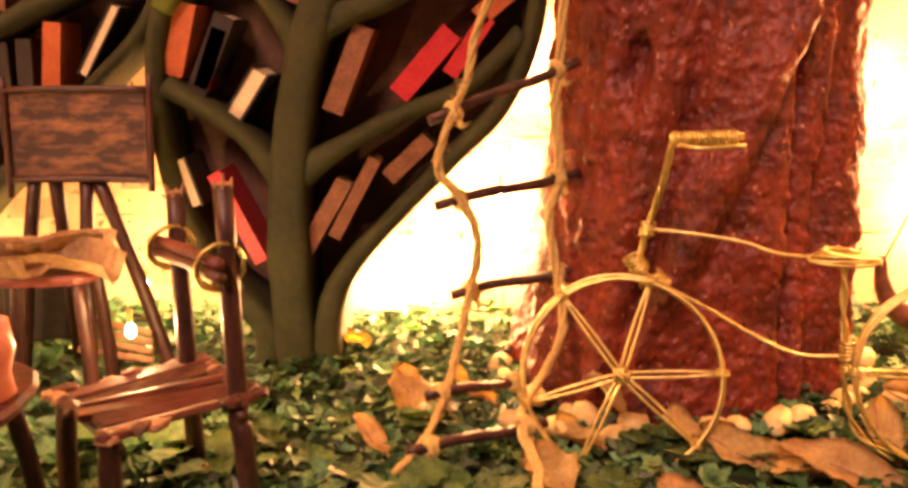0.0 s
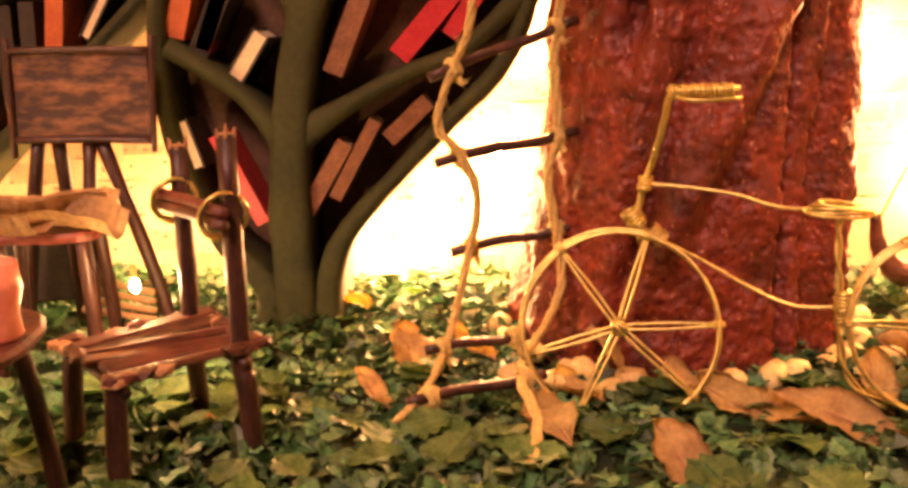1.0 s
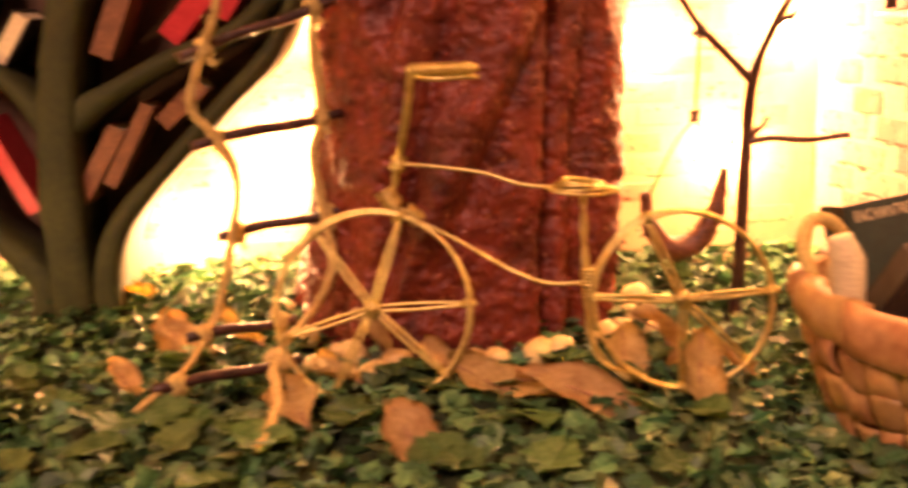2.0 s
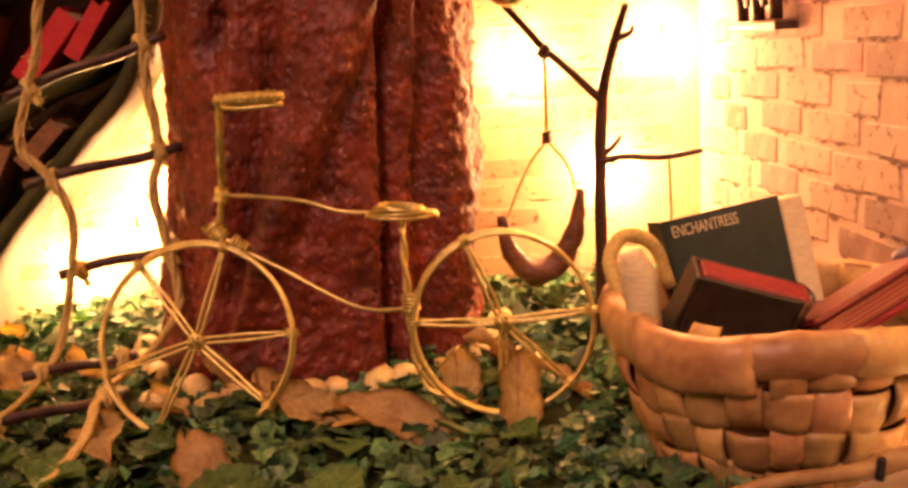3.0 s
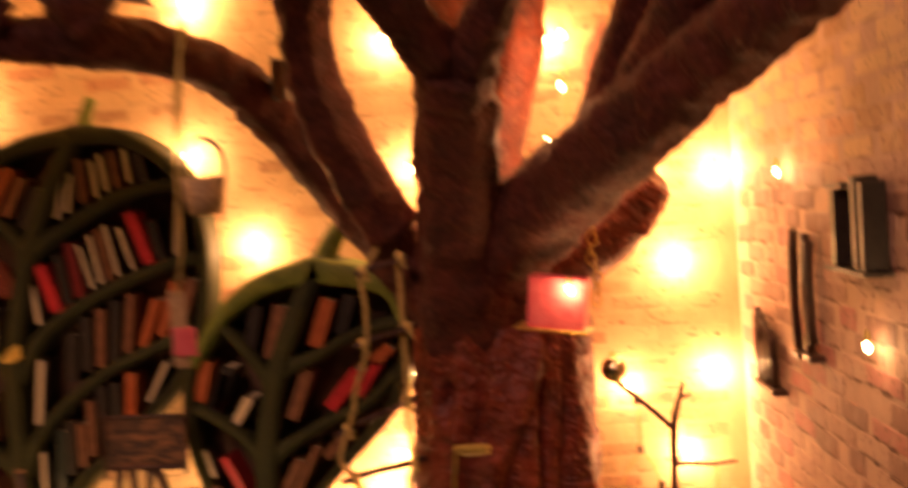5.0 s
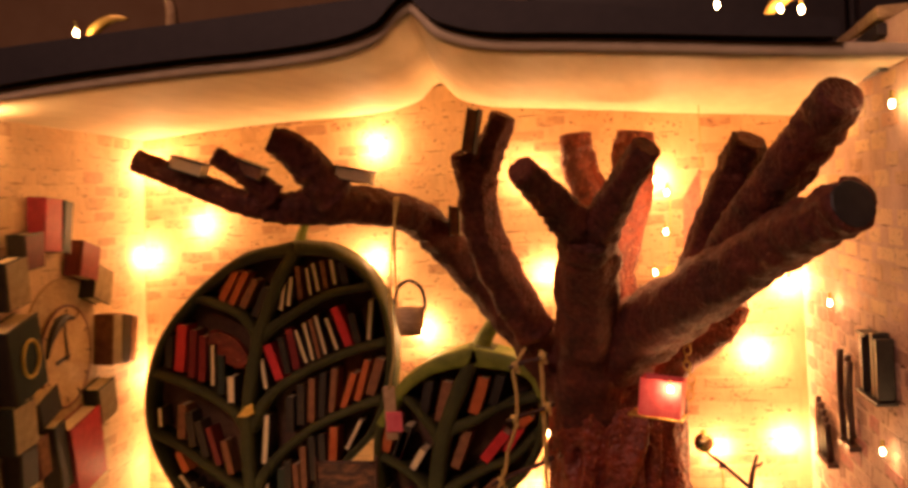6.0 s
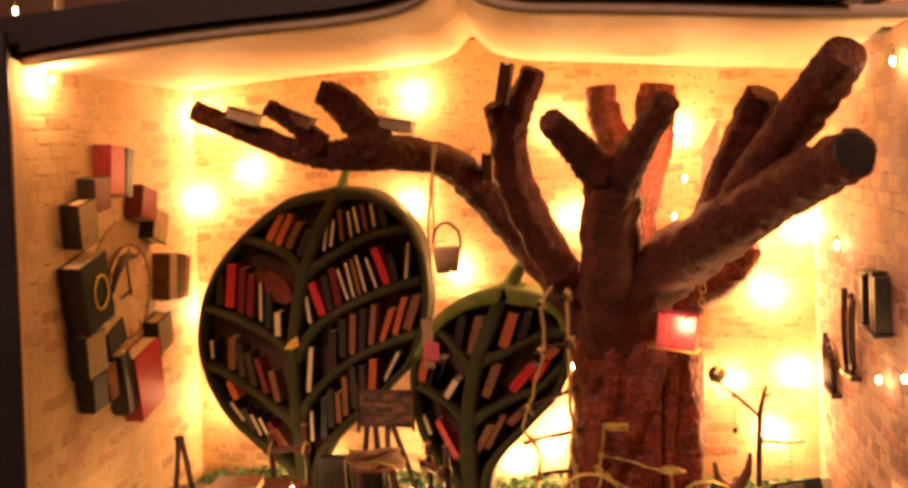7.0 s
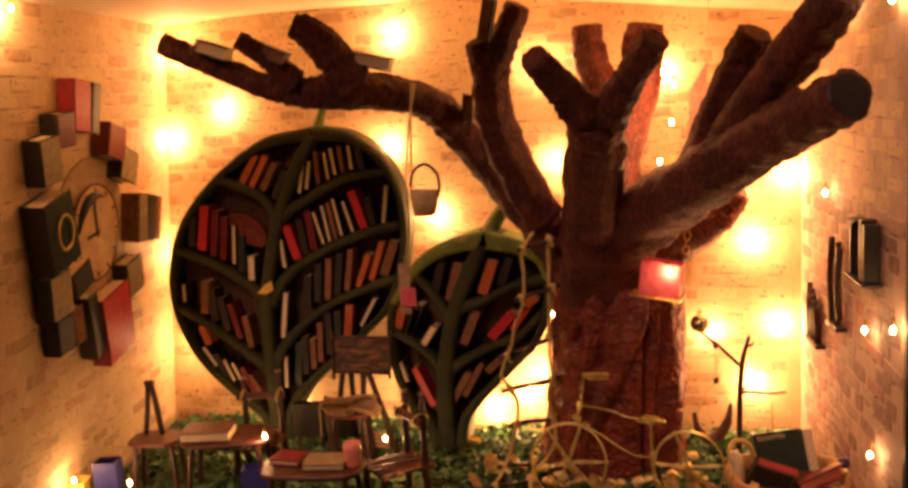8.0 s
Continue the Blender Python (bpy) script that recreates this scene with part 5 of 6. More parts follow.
for k, row in enumerate([(-0.013, 0.262, 0.011, 0.017, 0.014, 30, 50, 10), (0.006, 0.262, 0.012, 0.016, 0.009, 70, 30, 20), (0.027, 0.214, 0.009, 0.022, 0.013, 20, 12, -15), (0.066, 0.236, 0.009, 0.02, 0.012, 70, 18, 12), (0.078, 0.226, 0.008, 0.03, 0.012, 68, 14, -20), (0.096, 0.216, 0.008, 0.034, 0.013, 66, 10, -16), (0.121, 0.243, 0.013, 0.02, 0.017, 90, 60, 0), (0.112, 0.236, 0.01, 0.018, 0.012, 20, 35, 14), (0.126, 0.215, 0.0125, 0.023, 0.011, 6, 60, 6), (0.055, 0.194, 0.008, 0.02, 0.012, 30, 25, -10), (0.138, 0.238, 0.009, 0.018, 0.01, 80, 20, 20), (-0.02, 0.237, 0.008, 0.014, 0.008, 60, 25, 10), (0.046, 0.253, 0.011, 0.022, 0.009, 85, 40, 0), (-0.058, 0.217, 0.006, 0.006, 0.0035, 20, 60, 0), (0.035, 0.24, 0.007, 0.016, 0.01, 50, 15, 0)]):
    dry_leaf(*row, k)

ob = thing("yellow_petal", "bright yellow curled petal beside the leaf bookcase", "petal", pose(-0.037, 0.308, 0.012, 20, 10, 70))
bm = bmesh.new()
rows = [[bm.verts.new((0.0045 * math.sin(math.pi * (0.1 + 0.8 * i / 8)) * u, 0.016 * (i / 8 - 0.5), 0.003 * u * u + 0.001 * math.sin(i))) for u in (-1, -0.5, 0, 0.5, 1)] for i in range(9)]
for p, q in zip(rows, rows[1:]):
    for j in range(4):
        bm.faces.new((p[j], p[j + 1], q[j + 1], q[j]))
bmesh.ops.solidify(bm, geom=bm.faces[:], thickness=0.0003)
part("petal", bm, M_YELLOW, ob, "", True)

# ---- twig furniture ----


def chair(x, y, z, turn, size=1.0, label="rustic twig chair with a bark strip seat and wire bound rail", slats=6):
    """Back towards +x before turning."""
    ob = thing("twig_chair", label, "chair", pose(x, y, z, 0, 0, turn) @ Matrix.Scale(size, 4), "twig chairs")
    h, seat = 0.0165, 0.0275
    for sx, sy, top in ((1, -1, 0.078), (1, 1, 0.073), (-1, -1, seat), (-1, 1, seat)):
        part("leg" if sx < 0 else "back_post", tube_mesh([(sx * h * 0.98, sy * h * 0.92, 0), (sx * h * 0.92, sy * h * 0.9, 0.02), (sx * h * 0.9, sy * h * 0.86, seat), (sx * h * (0.9 + 0.002 * top), sy * h * 0.84, top)] if sx > 0 else [(sx * h, sy * h * 0.92, 0), (sx * h * 0.95, sy * h * 0.9, 0.018), (sx * h * 0.9, sy * h * 0.88, seat)], [0.0024, 0.0025, 0.0024, 0.0023][:4 if sx > 0 else 3], 9, 4, rough=0.12, seed=sx + sy * 2 + x * 40), M_TWIG, ob, "", True)
        if sx > 0:
            end = part("post_end", tube_mesh([(sx * h * 0.9, sy * h * 0.84, top - 0.0004), (sx * h * 0.9, sy * h * 0.84, top + 0.0003)], 0.0019, 9, 1), M_CUT, ob)
            for q in range(6):
                a = q * 1.05 + sy
                part("splinter", tube_mesh([(sx * h * 0.9 + 0.0019 * math.cos(a), sy * h * 0.84 + 0.0019 * math.sin(a), top - 0.0006), (sx * h * 0.9 + 0.0023 * math.cos(a), sy * h * 0.84 + 0.0023 * math.sin(a), top + 0.0008 + 0.0007 * (q % 3))], [0.0006, 0.0002], 5, 1), M_CUT, end)
    for k in range(2):
        part("rail", tube_mesh([(h * 0.9 - 0.0042, -h * 1.15, 0.0585 + 0.0028 * k), (h * 0.9 - 0.0044, 0, 0.059 + 0.0027 * k), (h * 0.9 - 0.0042, h * 1.15, 0.0582 + 0.0028 * k)], 0.0015, 8, 4, rough=0.2, seed=k), M_SEAT, ob, "", True)
    for sy in (-1, 1):
        bm = bmesh.new()
        add_coil(bm, (h * 0.9 - 0.002, sy * h * 0.84, 0.0598), (0.1, 1, 0.3), 0.0054, 0.00055, 2)
        part("wire_binding", bm, M_WIRE, ob, "bright wire loop", True)
    for k in range(slats):
        yk = -h * 1.0 + 2.0 * h * (k + 0.5) / slats
        bm = add_box(bmesh.new(), -h * 1.02 + 0.001 * math.sin(k * 2.3), h * 1.22 + 0.0016 * math.sin(k * 5.1), yk - h / slats * 0.96, yk + h / slats * 0.96, seat - 0.0005 + 0.0005 * math.sin(k * 3), seat + 0.0014 + 0.0007 * math.sin(k * 3), 0.0004)
        bmesh.ops.rotate(bm, verts=bm.verts, cent=(0, yk, seat), matrix=Euler((0.3 * math.sin(k * 4.2 + x * 30), 0.06 * math.sin(k), 0.1 * math.sin(k * 1.9))).to_matrix())
        part("slat", bm, M_SEAT, ob)
    rr = random.Random(int(x * 5000))
    for k in range(30):
        side = k % 4
        f = rr.uniform(-1, 1) * h * 1.05
        px, py = ((-h * 1.02, f), (h * 1.15, f), (f, -h * 1.02), (f, h * 1.02))[side]
        bm = bmesh.new()
        bmesh.ops.create_icosphere(bm, subdivisions=1, radius=1.0)
        for v in bm.verts:
            q = 1 + 0.45 * noise.noise(v.co * 1.7 + Vector((k * 2.1, x * 50, 0)))
            v.co = Vector((v.co.x * (0.0024 + 0.0006 * (k % 4)) * q + px, v.co.y * 0.0026 * q + py, v.co.z * 0.0017 * q + seat + 0.0006 + 0.0004 * (k % 3)))
        part("bark_chip", bm, M_SEAT if k % 3 else M_CUT, ob)
    for sx in (-1, 1):
        part("seat_bearer", tube_mesh([(sx * h * 0.86, -h * 1.1, seat - 0.0022), (sx * h * 0.86, h * 1.1, seat - 0.0022)], 0.0014, 7, 1, rough=0.1), M_TWIG, ob, "", True)
    return ob


def bark_table(x, y, top, lx, ly, turn, label, mat=None, legs=4):
    ob = thing("bark_table", label, "table", pose(x, y, 0.003, 0, 0, turn), "twig tables")
    bm = bmesh.new()
    n = 28
    rings = []
    for zz, k in ((top - 0.0028, 0.97), (top - 0.001, 1.0), (top - 0.003 * 0, 0.97)):
        rings.append([bm.verts.new((lx / 2 * k * (1 + 0.1 * noise.noise((math.cos(a) * 2 + x * 9, math.sin(a) * 2, 1))) * (abs(math.cos(a)) ** 0.6) * math.copysign(1, math.cos(a)), ly / 2 * k * (1 + 0.12 * noise.noise((math.cos(a) * 2, math.sin(a) * 2, x * 30))) * (abs(math.sin(a)) ** 0.6) * math.copysign(1, math.sin(a)), zz - 0.003 + 0.0007 * noise.noise((math.cos(a) * 3, math.sin(a) * 3, 7)))) for a in [2 * math.pi * (i + 0.5) / n for i in range(n)]])
    for a, b in zip(rings, rings[1:]):
        for i in range(n):
            bm.faces.new((a[i], a[(i + 1) % n], b[(i + 1) % n], b[i]))
    bm.faces.new(rings[-1])
    bm.faces.new(list(reversed(rings[0])))
    part("top", bm, mat or M_SEAT, ob, "uneven bark slab")
    for sx, sy in ((-1, -1), (1, -1), (1, 1), (-1, 1))[:legs]:
        part("leg", tube_mesh([(sx * lx * 0.42, sy * ly * 0.4, -0.002), (sx * lx * 0.38, sy * ly * 0.36, top * 0.5), (sx * lx * 0.34, sy * ly * 0.33, top - 0.0055)], [0.0022, 0.0021, 0.002], 8, 4, rough=0.12, seed=sx * 3 + sy + y * 50), M_TWIG, ob, "", True)
    return ob


chair(-0.066, 0.207, 0.002, 41)
bark_table(-0.107, 0.164, 0.046, 0.066, 0.044, 8, "low bark topped twig table with books on it")
bark_table(-0.118, 0.267, 0.047, 0.034, 0.028, 8, "small twig table with curled bark on top")
chair(-0.182, 0.25, 0.002, 100, 0.95)
bark_table(-0.238, 0.203, 0.046, 0.036, 0.03, 15, "small bark topped stool beside the table")
aframe = thing("twig_easel", "dark twig easel shaped like a letter A", "easel", at(-0.243, 0.209, 0.0462))
for x1 in (-0.0065, 0.0065):
    part("leg", tube_mesh([(x1, 0, 0), (x1 * 0.6, 0.001, 0.018), (x1 * 0.15, 0, 0.037)], 0.0019, 8, 4, rough=0.12, seed=x1 * 90), M_TWIG, aframe, "", True)
part("cap", tube_mesh([(-0.003, 0, 0.0365), (0.003, 0, 0.0368)], 0.0022, 7, 1), M_TWIG, aframe)
part("prop", tube_mesh([(0, 0.0022, 0.034), (0, 0.009, 0.0)], 0.0015, 7, 1), M_TWIG, aframe)
bark_table(-0.188, 0.212, 0.046, 0.064, 0.042, 14, "round bark topped twig table with a box on it")

for k, (x, y, z, l, w, tn) in enumerate(((-0.112, 0.26, 0.0475, 0.04, 0.019, 78), (-0.118, 0.268, 0.051, 0.036, 0.015, 104), (-0.126, 0.256, 0.048, 0.03, 0.013, 66))):
    ob = thing("bark_curl", "curled pale bark piece lying on the small table", "bark", pose(x, y, z, 6, 8 * k - 6, tn), "bark curls on the table")
    bm = bmesh.new()
    rr = random.Random(k)
    rows = []
    for i in range(15):
        f = i / 14
        ww = w / 2 * (0.35 + 0.65 * math.sin(math.pi * (0.12 + 0.8 * f))) * rr.uniform(0.85, 1.1)
        rows.append([bm.verts.new((ww * u, l * (f - 0.5) * (1 + 0.1 * u * math.sin(k)), 0.35 * w * u * u + 0.002 * math.sin(f * 5 + k) + rr.uniform(-0.0004, 0.0004))) for u in (-1, -0.66, -0.3, 0, 0.33, 0.7, 1)])
    for p, q in zip(rows, rows[1:]):
        for j in range(6):
            bm.faces.new((p[j], p[j + 1], q[j + 1], q[j]))
    bmesh.ops.solidify(bm, geom=bm.faces[:], thickness=0.0007)
    part("sheet", bm, M_PALEBARK, ob)

# a bark board on splayed twig legs
board_at = Vector((-0.113, 0.288, 0))
board = thing("bark_board", "bark covered board in a twig frame on splayed legs", "sign board", at(*board_at))
part("panel", box_mesh(-0.0215, 0.0215, -0.001, 0.001, 0.0695, 0.0965, 0.0004), material("board_bark", (0.03, 0.01, 0.008), (0.34, 0.15, 0.06), 0.5, 150, 1.0, grain=(0.5, 1, 1.4), fine=3, low=0.46, high=0.76, bump_size=0.0015), board, "brown flaky bark panel")
for x0, z0, x1, z1 in ((-0.0225, 0.0645, -0.0215, 0.101), (0.0215, 0.066, 0.0235, 0.101), (-0.022, 0.097, 0.022, 0.0968), (-0.022, 0.07, 0.022, 0.0695)):
    part("frame_twig", tube_mesh([(x0, -0.0015, z0), ((x0 + x1) / 2, -0.0018, (z0 + z1) / 2 + 0.0003), (x1, -0.0015, z1)], 0.0011, 7, 4, rough=0.15, seed=x0), M_TWIG, board, "", True)
for x0, x1, y1 in ((-0.01, -0.012, 0.012), (0.0, 0.001, -0.012), (0.003, 0.026, -0.004), (-0.016, -0.025, -0.003)):
    part("leg", tube_mesh([(x0, 0.002, 0.071), ((x0 + x1) / 2, y1 * 0.5 + 0.001, 0.04), (x1, y1, 0.002)], 0.0023, 8, 4, rough=0.12, seed=x1), M_TWIG, board, "", True)
for k in range(4):
    part("cross_slat", tube_mesh([(-0.004 + k * 0.002, -0.006, 0.017 + 0.003 * k), (0.02, -0.008, 0.014 + 0.003 * k)], 0.0012, 6, 2, rough=0.2, seed=k), M_CUT, board, "", True)

# things on the tables
cup = thing("coral_cup", "glossy coral pink cup standing on the bark table", "cup", at(-0.0805, 0.164, 0.0462))
bm = bmesh.new()
prof = [(0.0045, 0.0), (0.0052, 0.001), (0.0046, 0.005), (0.0058, 0.010), (0.0052, 0.015), (0.0045, 0.0152), (0.005, 0.01), (0.0036, 0.005), (0.003, 0.002)]
rings = [[bm.verts.new((r * math.cos(2 * math.pi * i / 18), r * math.sin(2 * math.pi * i / 18), z)) for i in range(18)] for r, z in prof]
for a, b in zip(rings, rings[1:]):
    for i in range(18):
        bm.faces.new((a[i], a[(i + 1) % 18], b[(i + 1) % 18], b[i]))
bm.faces.new(rings[-1])
bm.faces.new(list(reversed(rings[0])))
part("bowl", bm, M_CORAL, cup, "", True)
for x, y, z, rz, w, d, h, c, lab in ((-0.098, 0.163, 0.0465, 8, 0.026, 0.02, 0.004, "pale", "yellowish book lying flat on the bark table"), (-0.124, 0.167, 0.0465, -6, 0.02, 0.018, 0.004, "crimson", "dark red book lying flat on the bark table"), (-0.199, 0.205, 0.0465, 12, 0.034, 0.024, 0.007, "brown", "brown box shaped book on the round bark table")):
    ob = thing("flat_book", lab, "book", pose(x, y, z, 0, 0, rz), "books lying on tables")
    bm = bmesh.new()
    add_box(bm, -w / 2, w / 2, -d / 2, d / 2, 0, 0.0008)
    add_box(bm, -w / 2, w / 2, -d / 2, d / 2, h - 0.0008, h)
    add_box(bm, -w / 2, w / 2, d / 2 - 0.0008, d / 2, 0.0008, h - 0.0008)
    part("cover", bm, COVERS[c], ob)
    part("page_block", box_mesh(-w / 2 + 0.0006, w / 2 - 0.0006, -d / 2 + 0.0006, d / 2 - 0.0009, 0.0009, h - 0.0009), M_PAPER, ob)
for x, y, w, d, h, mat, lab, nm in ((-0.268, 0.187, 0.016, 0.014, 0.03, M_BLUE, "dark blue open card box on the ground", "blue_box"), (-0.288, 0.175, 0.022, 0.016, 0.02, M_YELLOW, "yellow card box glowing beside a light", "yellow_box"), (-0.165, 0.205, 0.02, 0.014, 0.022, M_BLUE, "small blue card box under the table", "blue_box")):
    ob = thing(nm, lab, "box", pose(x, y, 0.004, 0, 0, 12))
    for x0, x1, y0, y1 in ((-w / 2, w / 2, -d / 2, -d / 2 + 0.001), (-w / 2, w / 2, d / 2 - 0.001, d / 2), (-w / 2, -w / 2 + 0.001, -d / 2 + 0.001, d / 2 - 0.001), (w / 2 - 0.001, w / 2, -d / 2 + 0.001, d / 2 - 0.001)):
        part("side", box_mesh(x0, x1, y0, y1, 0, h), mat, ob)
    part("bottom", box_mesh(-w / 2 + 0.001, w / 2 - 0.001, -d / 2 + 0.001, d / 2 - 0.001, 0, 0.001), mat, ob)
for x, y, t0 in ((-0.163, 0.3, 0), (-0.136, 0.302, 12)):
    ob = thing("black_box", "black box with pale edges on a stand", "box", pose(x, y, 0.003, 0, 0, t0))
    part("body", box_mesh(-0.012, 0.012, -0.005, 0.005, 0.012, 0.038, 0.0006), COVERS["dark"], ob)
    part("edge_strip", box_mesh(0.0105, 0.0115, -0.0056, -0.005, 0.013, 0.037), M_PALEBARK, ob)
    for sx in (-1, 1):
        part("leg", tube_mesh([(sx * 0.0095, 0, -0.002), (sx * 0.0095, 0, 0.0125)], 0.0015, 7, 1), M_TWIG, ob)

# ---- clock of books on the side wall ----
clock = thing("book_clock", "wall clock with a tan face inside a ring of books", "clock", LEFT_POSE @ pose(0.001, -0.139, 0.19, 0, 0, 0))
bm = bmesh.new()
bmesh.ops.create_cone(bm, cap_ends=True, segments=40, radius1=0.034, radius2=0.033, depth=0.003, matrix=Matrix.Translation((0.002, 0, 0)) @ Matrix.Rotation(radians(90), 4, "Y"))
face = part("face", bm, M_FACE, clock, "tan round clock face")
bm = bmesh.new()
part("face_rim", add_tube(bmesh.new(), [(0.003, 0.0335 * math.sin(a), 0.0335 * math.cos(a)) for a in [2 * math.pi * i / 40 for i in range(41)]], 0.0011, 6, caps=False), M_SEAT, face, "dark clock rim", True)
part("dial_arc", add_tube(bm, [(0.0042, 0.026 * math.sin(a) , 0.026 * math.cos(a)) for a in [radians(-85 + 9 * i) for i in range(13)]], [0.0008 + 0.0028 * math.sin(math.pi * i / 12) for i in range(13)], 8), M_BLACK, face)
for a, l, w in ((10, 0.026, 0.0011), (100, 0.015, 0.0013)):
    bm = add_box(bmesh.new(), 0.004, 0.0046, -w, w, -0.003, l, 0.0002)
    bmesh.ops.rotate(bm, verts=bm.verts, cent=(0, 0, 0), matrix=Matrix.Rotation(radians(a), 3, "X"))
    part("hour_hand" if l < 0.02 else "minute_hand", bm, M_BLACK, face)
for k in range(12):
    a = radians(30 * k)
    bm = box_mesh(0.0036, 0.0041, -0.0005, 0.0005, 0.0275, 0.0315)
    bmesh.ops.rotate(bm, verts=bm.verts, cent=(0, 0, 0), matrix=Matrix.Rotation(a, 3, "X"))
    part("hour_mark", bm, M_BLACK, face)
bm = bmesh.new()
bmesh.ops.create_cone(bm, cap_ends=True, segments=36, radius1=0.052, radius2=0.0515, depth=0.001, matrix=Matrix.Translation((0.0, 0, 0)) @ Matrix.Rotation(radians(90), 4, "Y"))
part("backing", bm, M_PALEBARK, clock, "pale card disc behind the face")


def clock_book(y, z, ang, w, h, d, cover, front):
    """A small book fixed flat on the wall, its front board outwards and its spine towards the box front."""
    m = LEFT_POSE @ pose(0.0012, -0.139 + y, 0.19 + z, 0, 0, 0) @ Matrix.Rotation(radians(ang), 4, "X")
    words = {"dark": "black", "pale": "cream", "wine": "dark red"}
    b = thing("book", "worn %s book with a %s front fixed round the clock" % (words.get(cover, cover), words.get(front, front)), "book", m, "books round the clock")
    bm = bmesh.new()
    add_box(bm, 0, 0.0011, -w / 2, w / 2, -h / 2, h / 2, 0.0003)
    add_box(bm, d - 0.0012, d, -w / 2, w / 2, -h / 2, h / 2, 0.0003)
    add_box(bm, 0.0011, d - 0.0012, -w / 2, -w / 2 + 0.0011, -h / 2, h / 2)
    part("cover", bm, COVERS[cover], b)
    part("page_block", box_mesh(0.0012, d - 0.0013, -w / 2 + 0.0012, w / 2 - 0.0012, -h / 2 + 0.001, h / 2 - 0.001), M_PAPER, b)
    part("front_picture", box_mesh(d, d + 0.0003, -w / 2 + 0.0012, w / 2 - 0.0006, -h / 2 + 0.0008, h / 2 - 0.0008), COVERS[front], b)
    return b


for row in ((-0.03, 0.088, -4, 0.022, 0.034, 0.012, "crimson", "red"), (-0.012, 0.086, -8, 0.012, 0.034, 0.012, "green", "green"), (-0.052, 0.073, 4, 0.022, 0.022, 0.012, "dark", "wine"), (-0.0715, 0.055, 8, 0.024, 0.029, 0.012, "dark", "pale"), (0.018, 0.062, -14, 0.026, 0.024, 0.012, "wine", "crimson"), (0.039, 0.044, -18, 0.026, 0.024, 0.011, "dark", "pale"), (0.052, 0.004, -4, 0.015, 0.036, 0.014, "brown", "pale"), (0.068, 0.002, -8, 0.014, 0.036, 0.013, "dark", "dark"), (0.083, 0.0, -10, 0.012, 0.034, 0.012, "blue", "brown")):
    clock_book(*row)
for row in ((-0.068, 0.01, 14, 0.036, 0.046, 0.015, "dark", "green"), (-0.036, -0.026, 20, 0.026, 0.018, 0.011, "dark", "dark"), (0.041, -0.038, 12, 0.026, 0.026, 0.012, "green", "pale"), (-0.0665, -0.031, 6, 0.026, 0.029, 0.012, "green", "pale"), (-0.061, -0.058, 4, 0.02, 0.024, 0.011, "dark", "dark"), (-0.042, -0.056, 10, 0.014, 0.026, 0.01, "wine", "brown"), (-0.022, -0.061, 14, 0.014, 0.046, 0.012, "dark", "dark"), (0.01, -0.066, 12, 0.042, 0.05, 0.013, "crimson", "red")):
    clock_book(*row)
ring = thing("paper_ring", "yellow oval paper ring stuck on a dark book front", "paper", LEFT_POSE @ pose(0.0172, -0.139 - 0.066, 0.2, 0, 0, 0))
part("ring", add_tube(bmesh.new(), [(0, 0.009 * math.cos(t), 0.011 * math.sin(t)) for t in [2 * math.pi * i / 24 for i in range(25)]], 0.0011, 6, caps=False), M_YELLOW, ring, "", True)

# ---- things on the other side wall ----


def on_right(y, z, out=0.0):
    return RIGHT_POSE @ at(-out, -(BACK - y) / math.cos(radians(4)), z)


for y, z, h, n, g in ((0.235, 0.123, 0.052, 1, 0.008), (0.219, 0.124, 0.05, 2, 0.004), (0.3, 0.098, 0.036, 5, 0.0062)):
    ob = thing("twig_bundle", "upright dark sticks fixed to the brick paper", "sticks", on_right(y, z, 0.004), "stick bundles on the wall")
    for k in range(n):
        part("stick", tube_mesh([(0, -g * k, 0.004 * (k % 2)), (-0.001, -g * k - 0.0004, h / 2), (0, -g * k, h - 0.003 * k)], 0.0021, 7, 3, rough=0.15, seed=k + y * 9), M_TWIG, ob, "", True)
    part("ledge", box_mesh(-0.003, 0.004, -g * n, 0.004, -0.003, -0.0005, 0.0004), M_TWIG, ob)
ob = thing("wall_shelf", "small black wall shelf holding dark books", "shelf", on_right(0.158, 0.163, 0.0))
part("board", box_mesh(-0.011, -0.0005, -0.022, 0.018, 0, 0.0016, 0.0004), COVERS["dark"], ob)
part("board", box_mesh(-0.009, -0.0005, 0.002, 0.02, 0.03, 0.0316, 0.0004), COVERS["dark"], ob)
for y0, c, h in ((0.009, "dark", 0.0295), (-0.012, "dark", 0.034), (-0.019, "dark", 0.032)):
    part("book_block", box_mesh(-0.009, -0.001, y0, y0 + 0.0055, 0.0017, h, 0.0004), COVERS[c], ob)

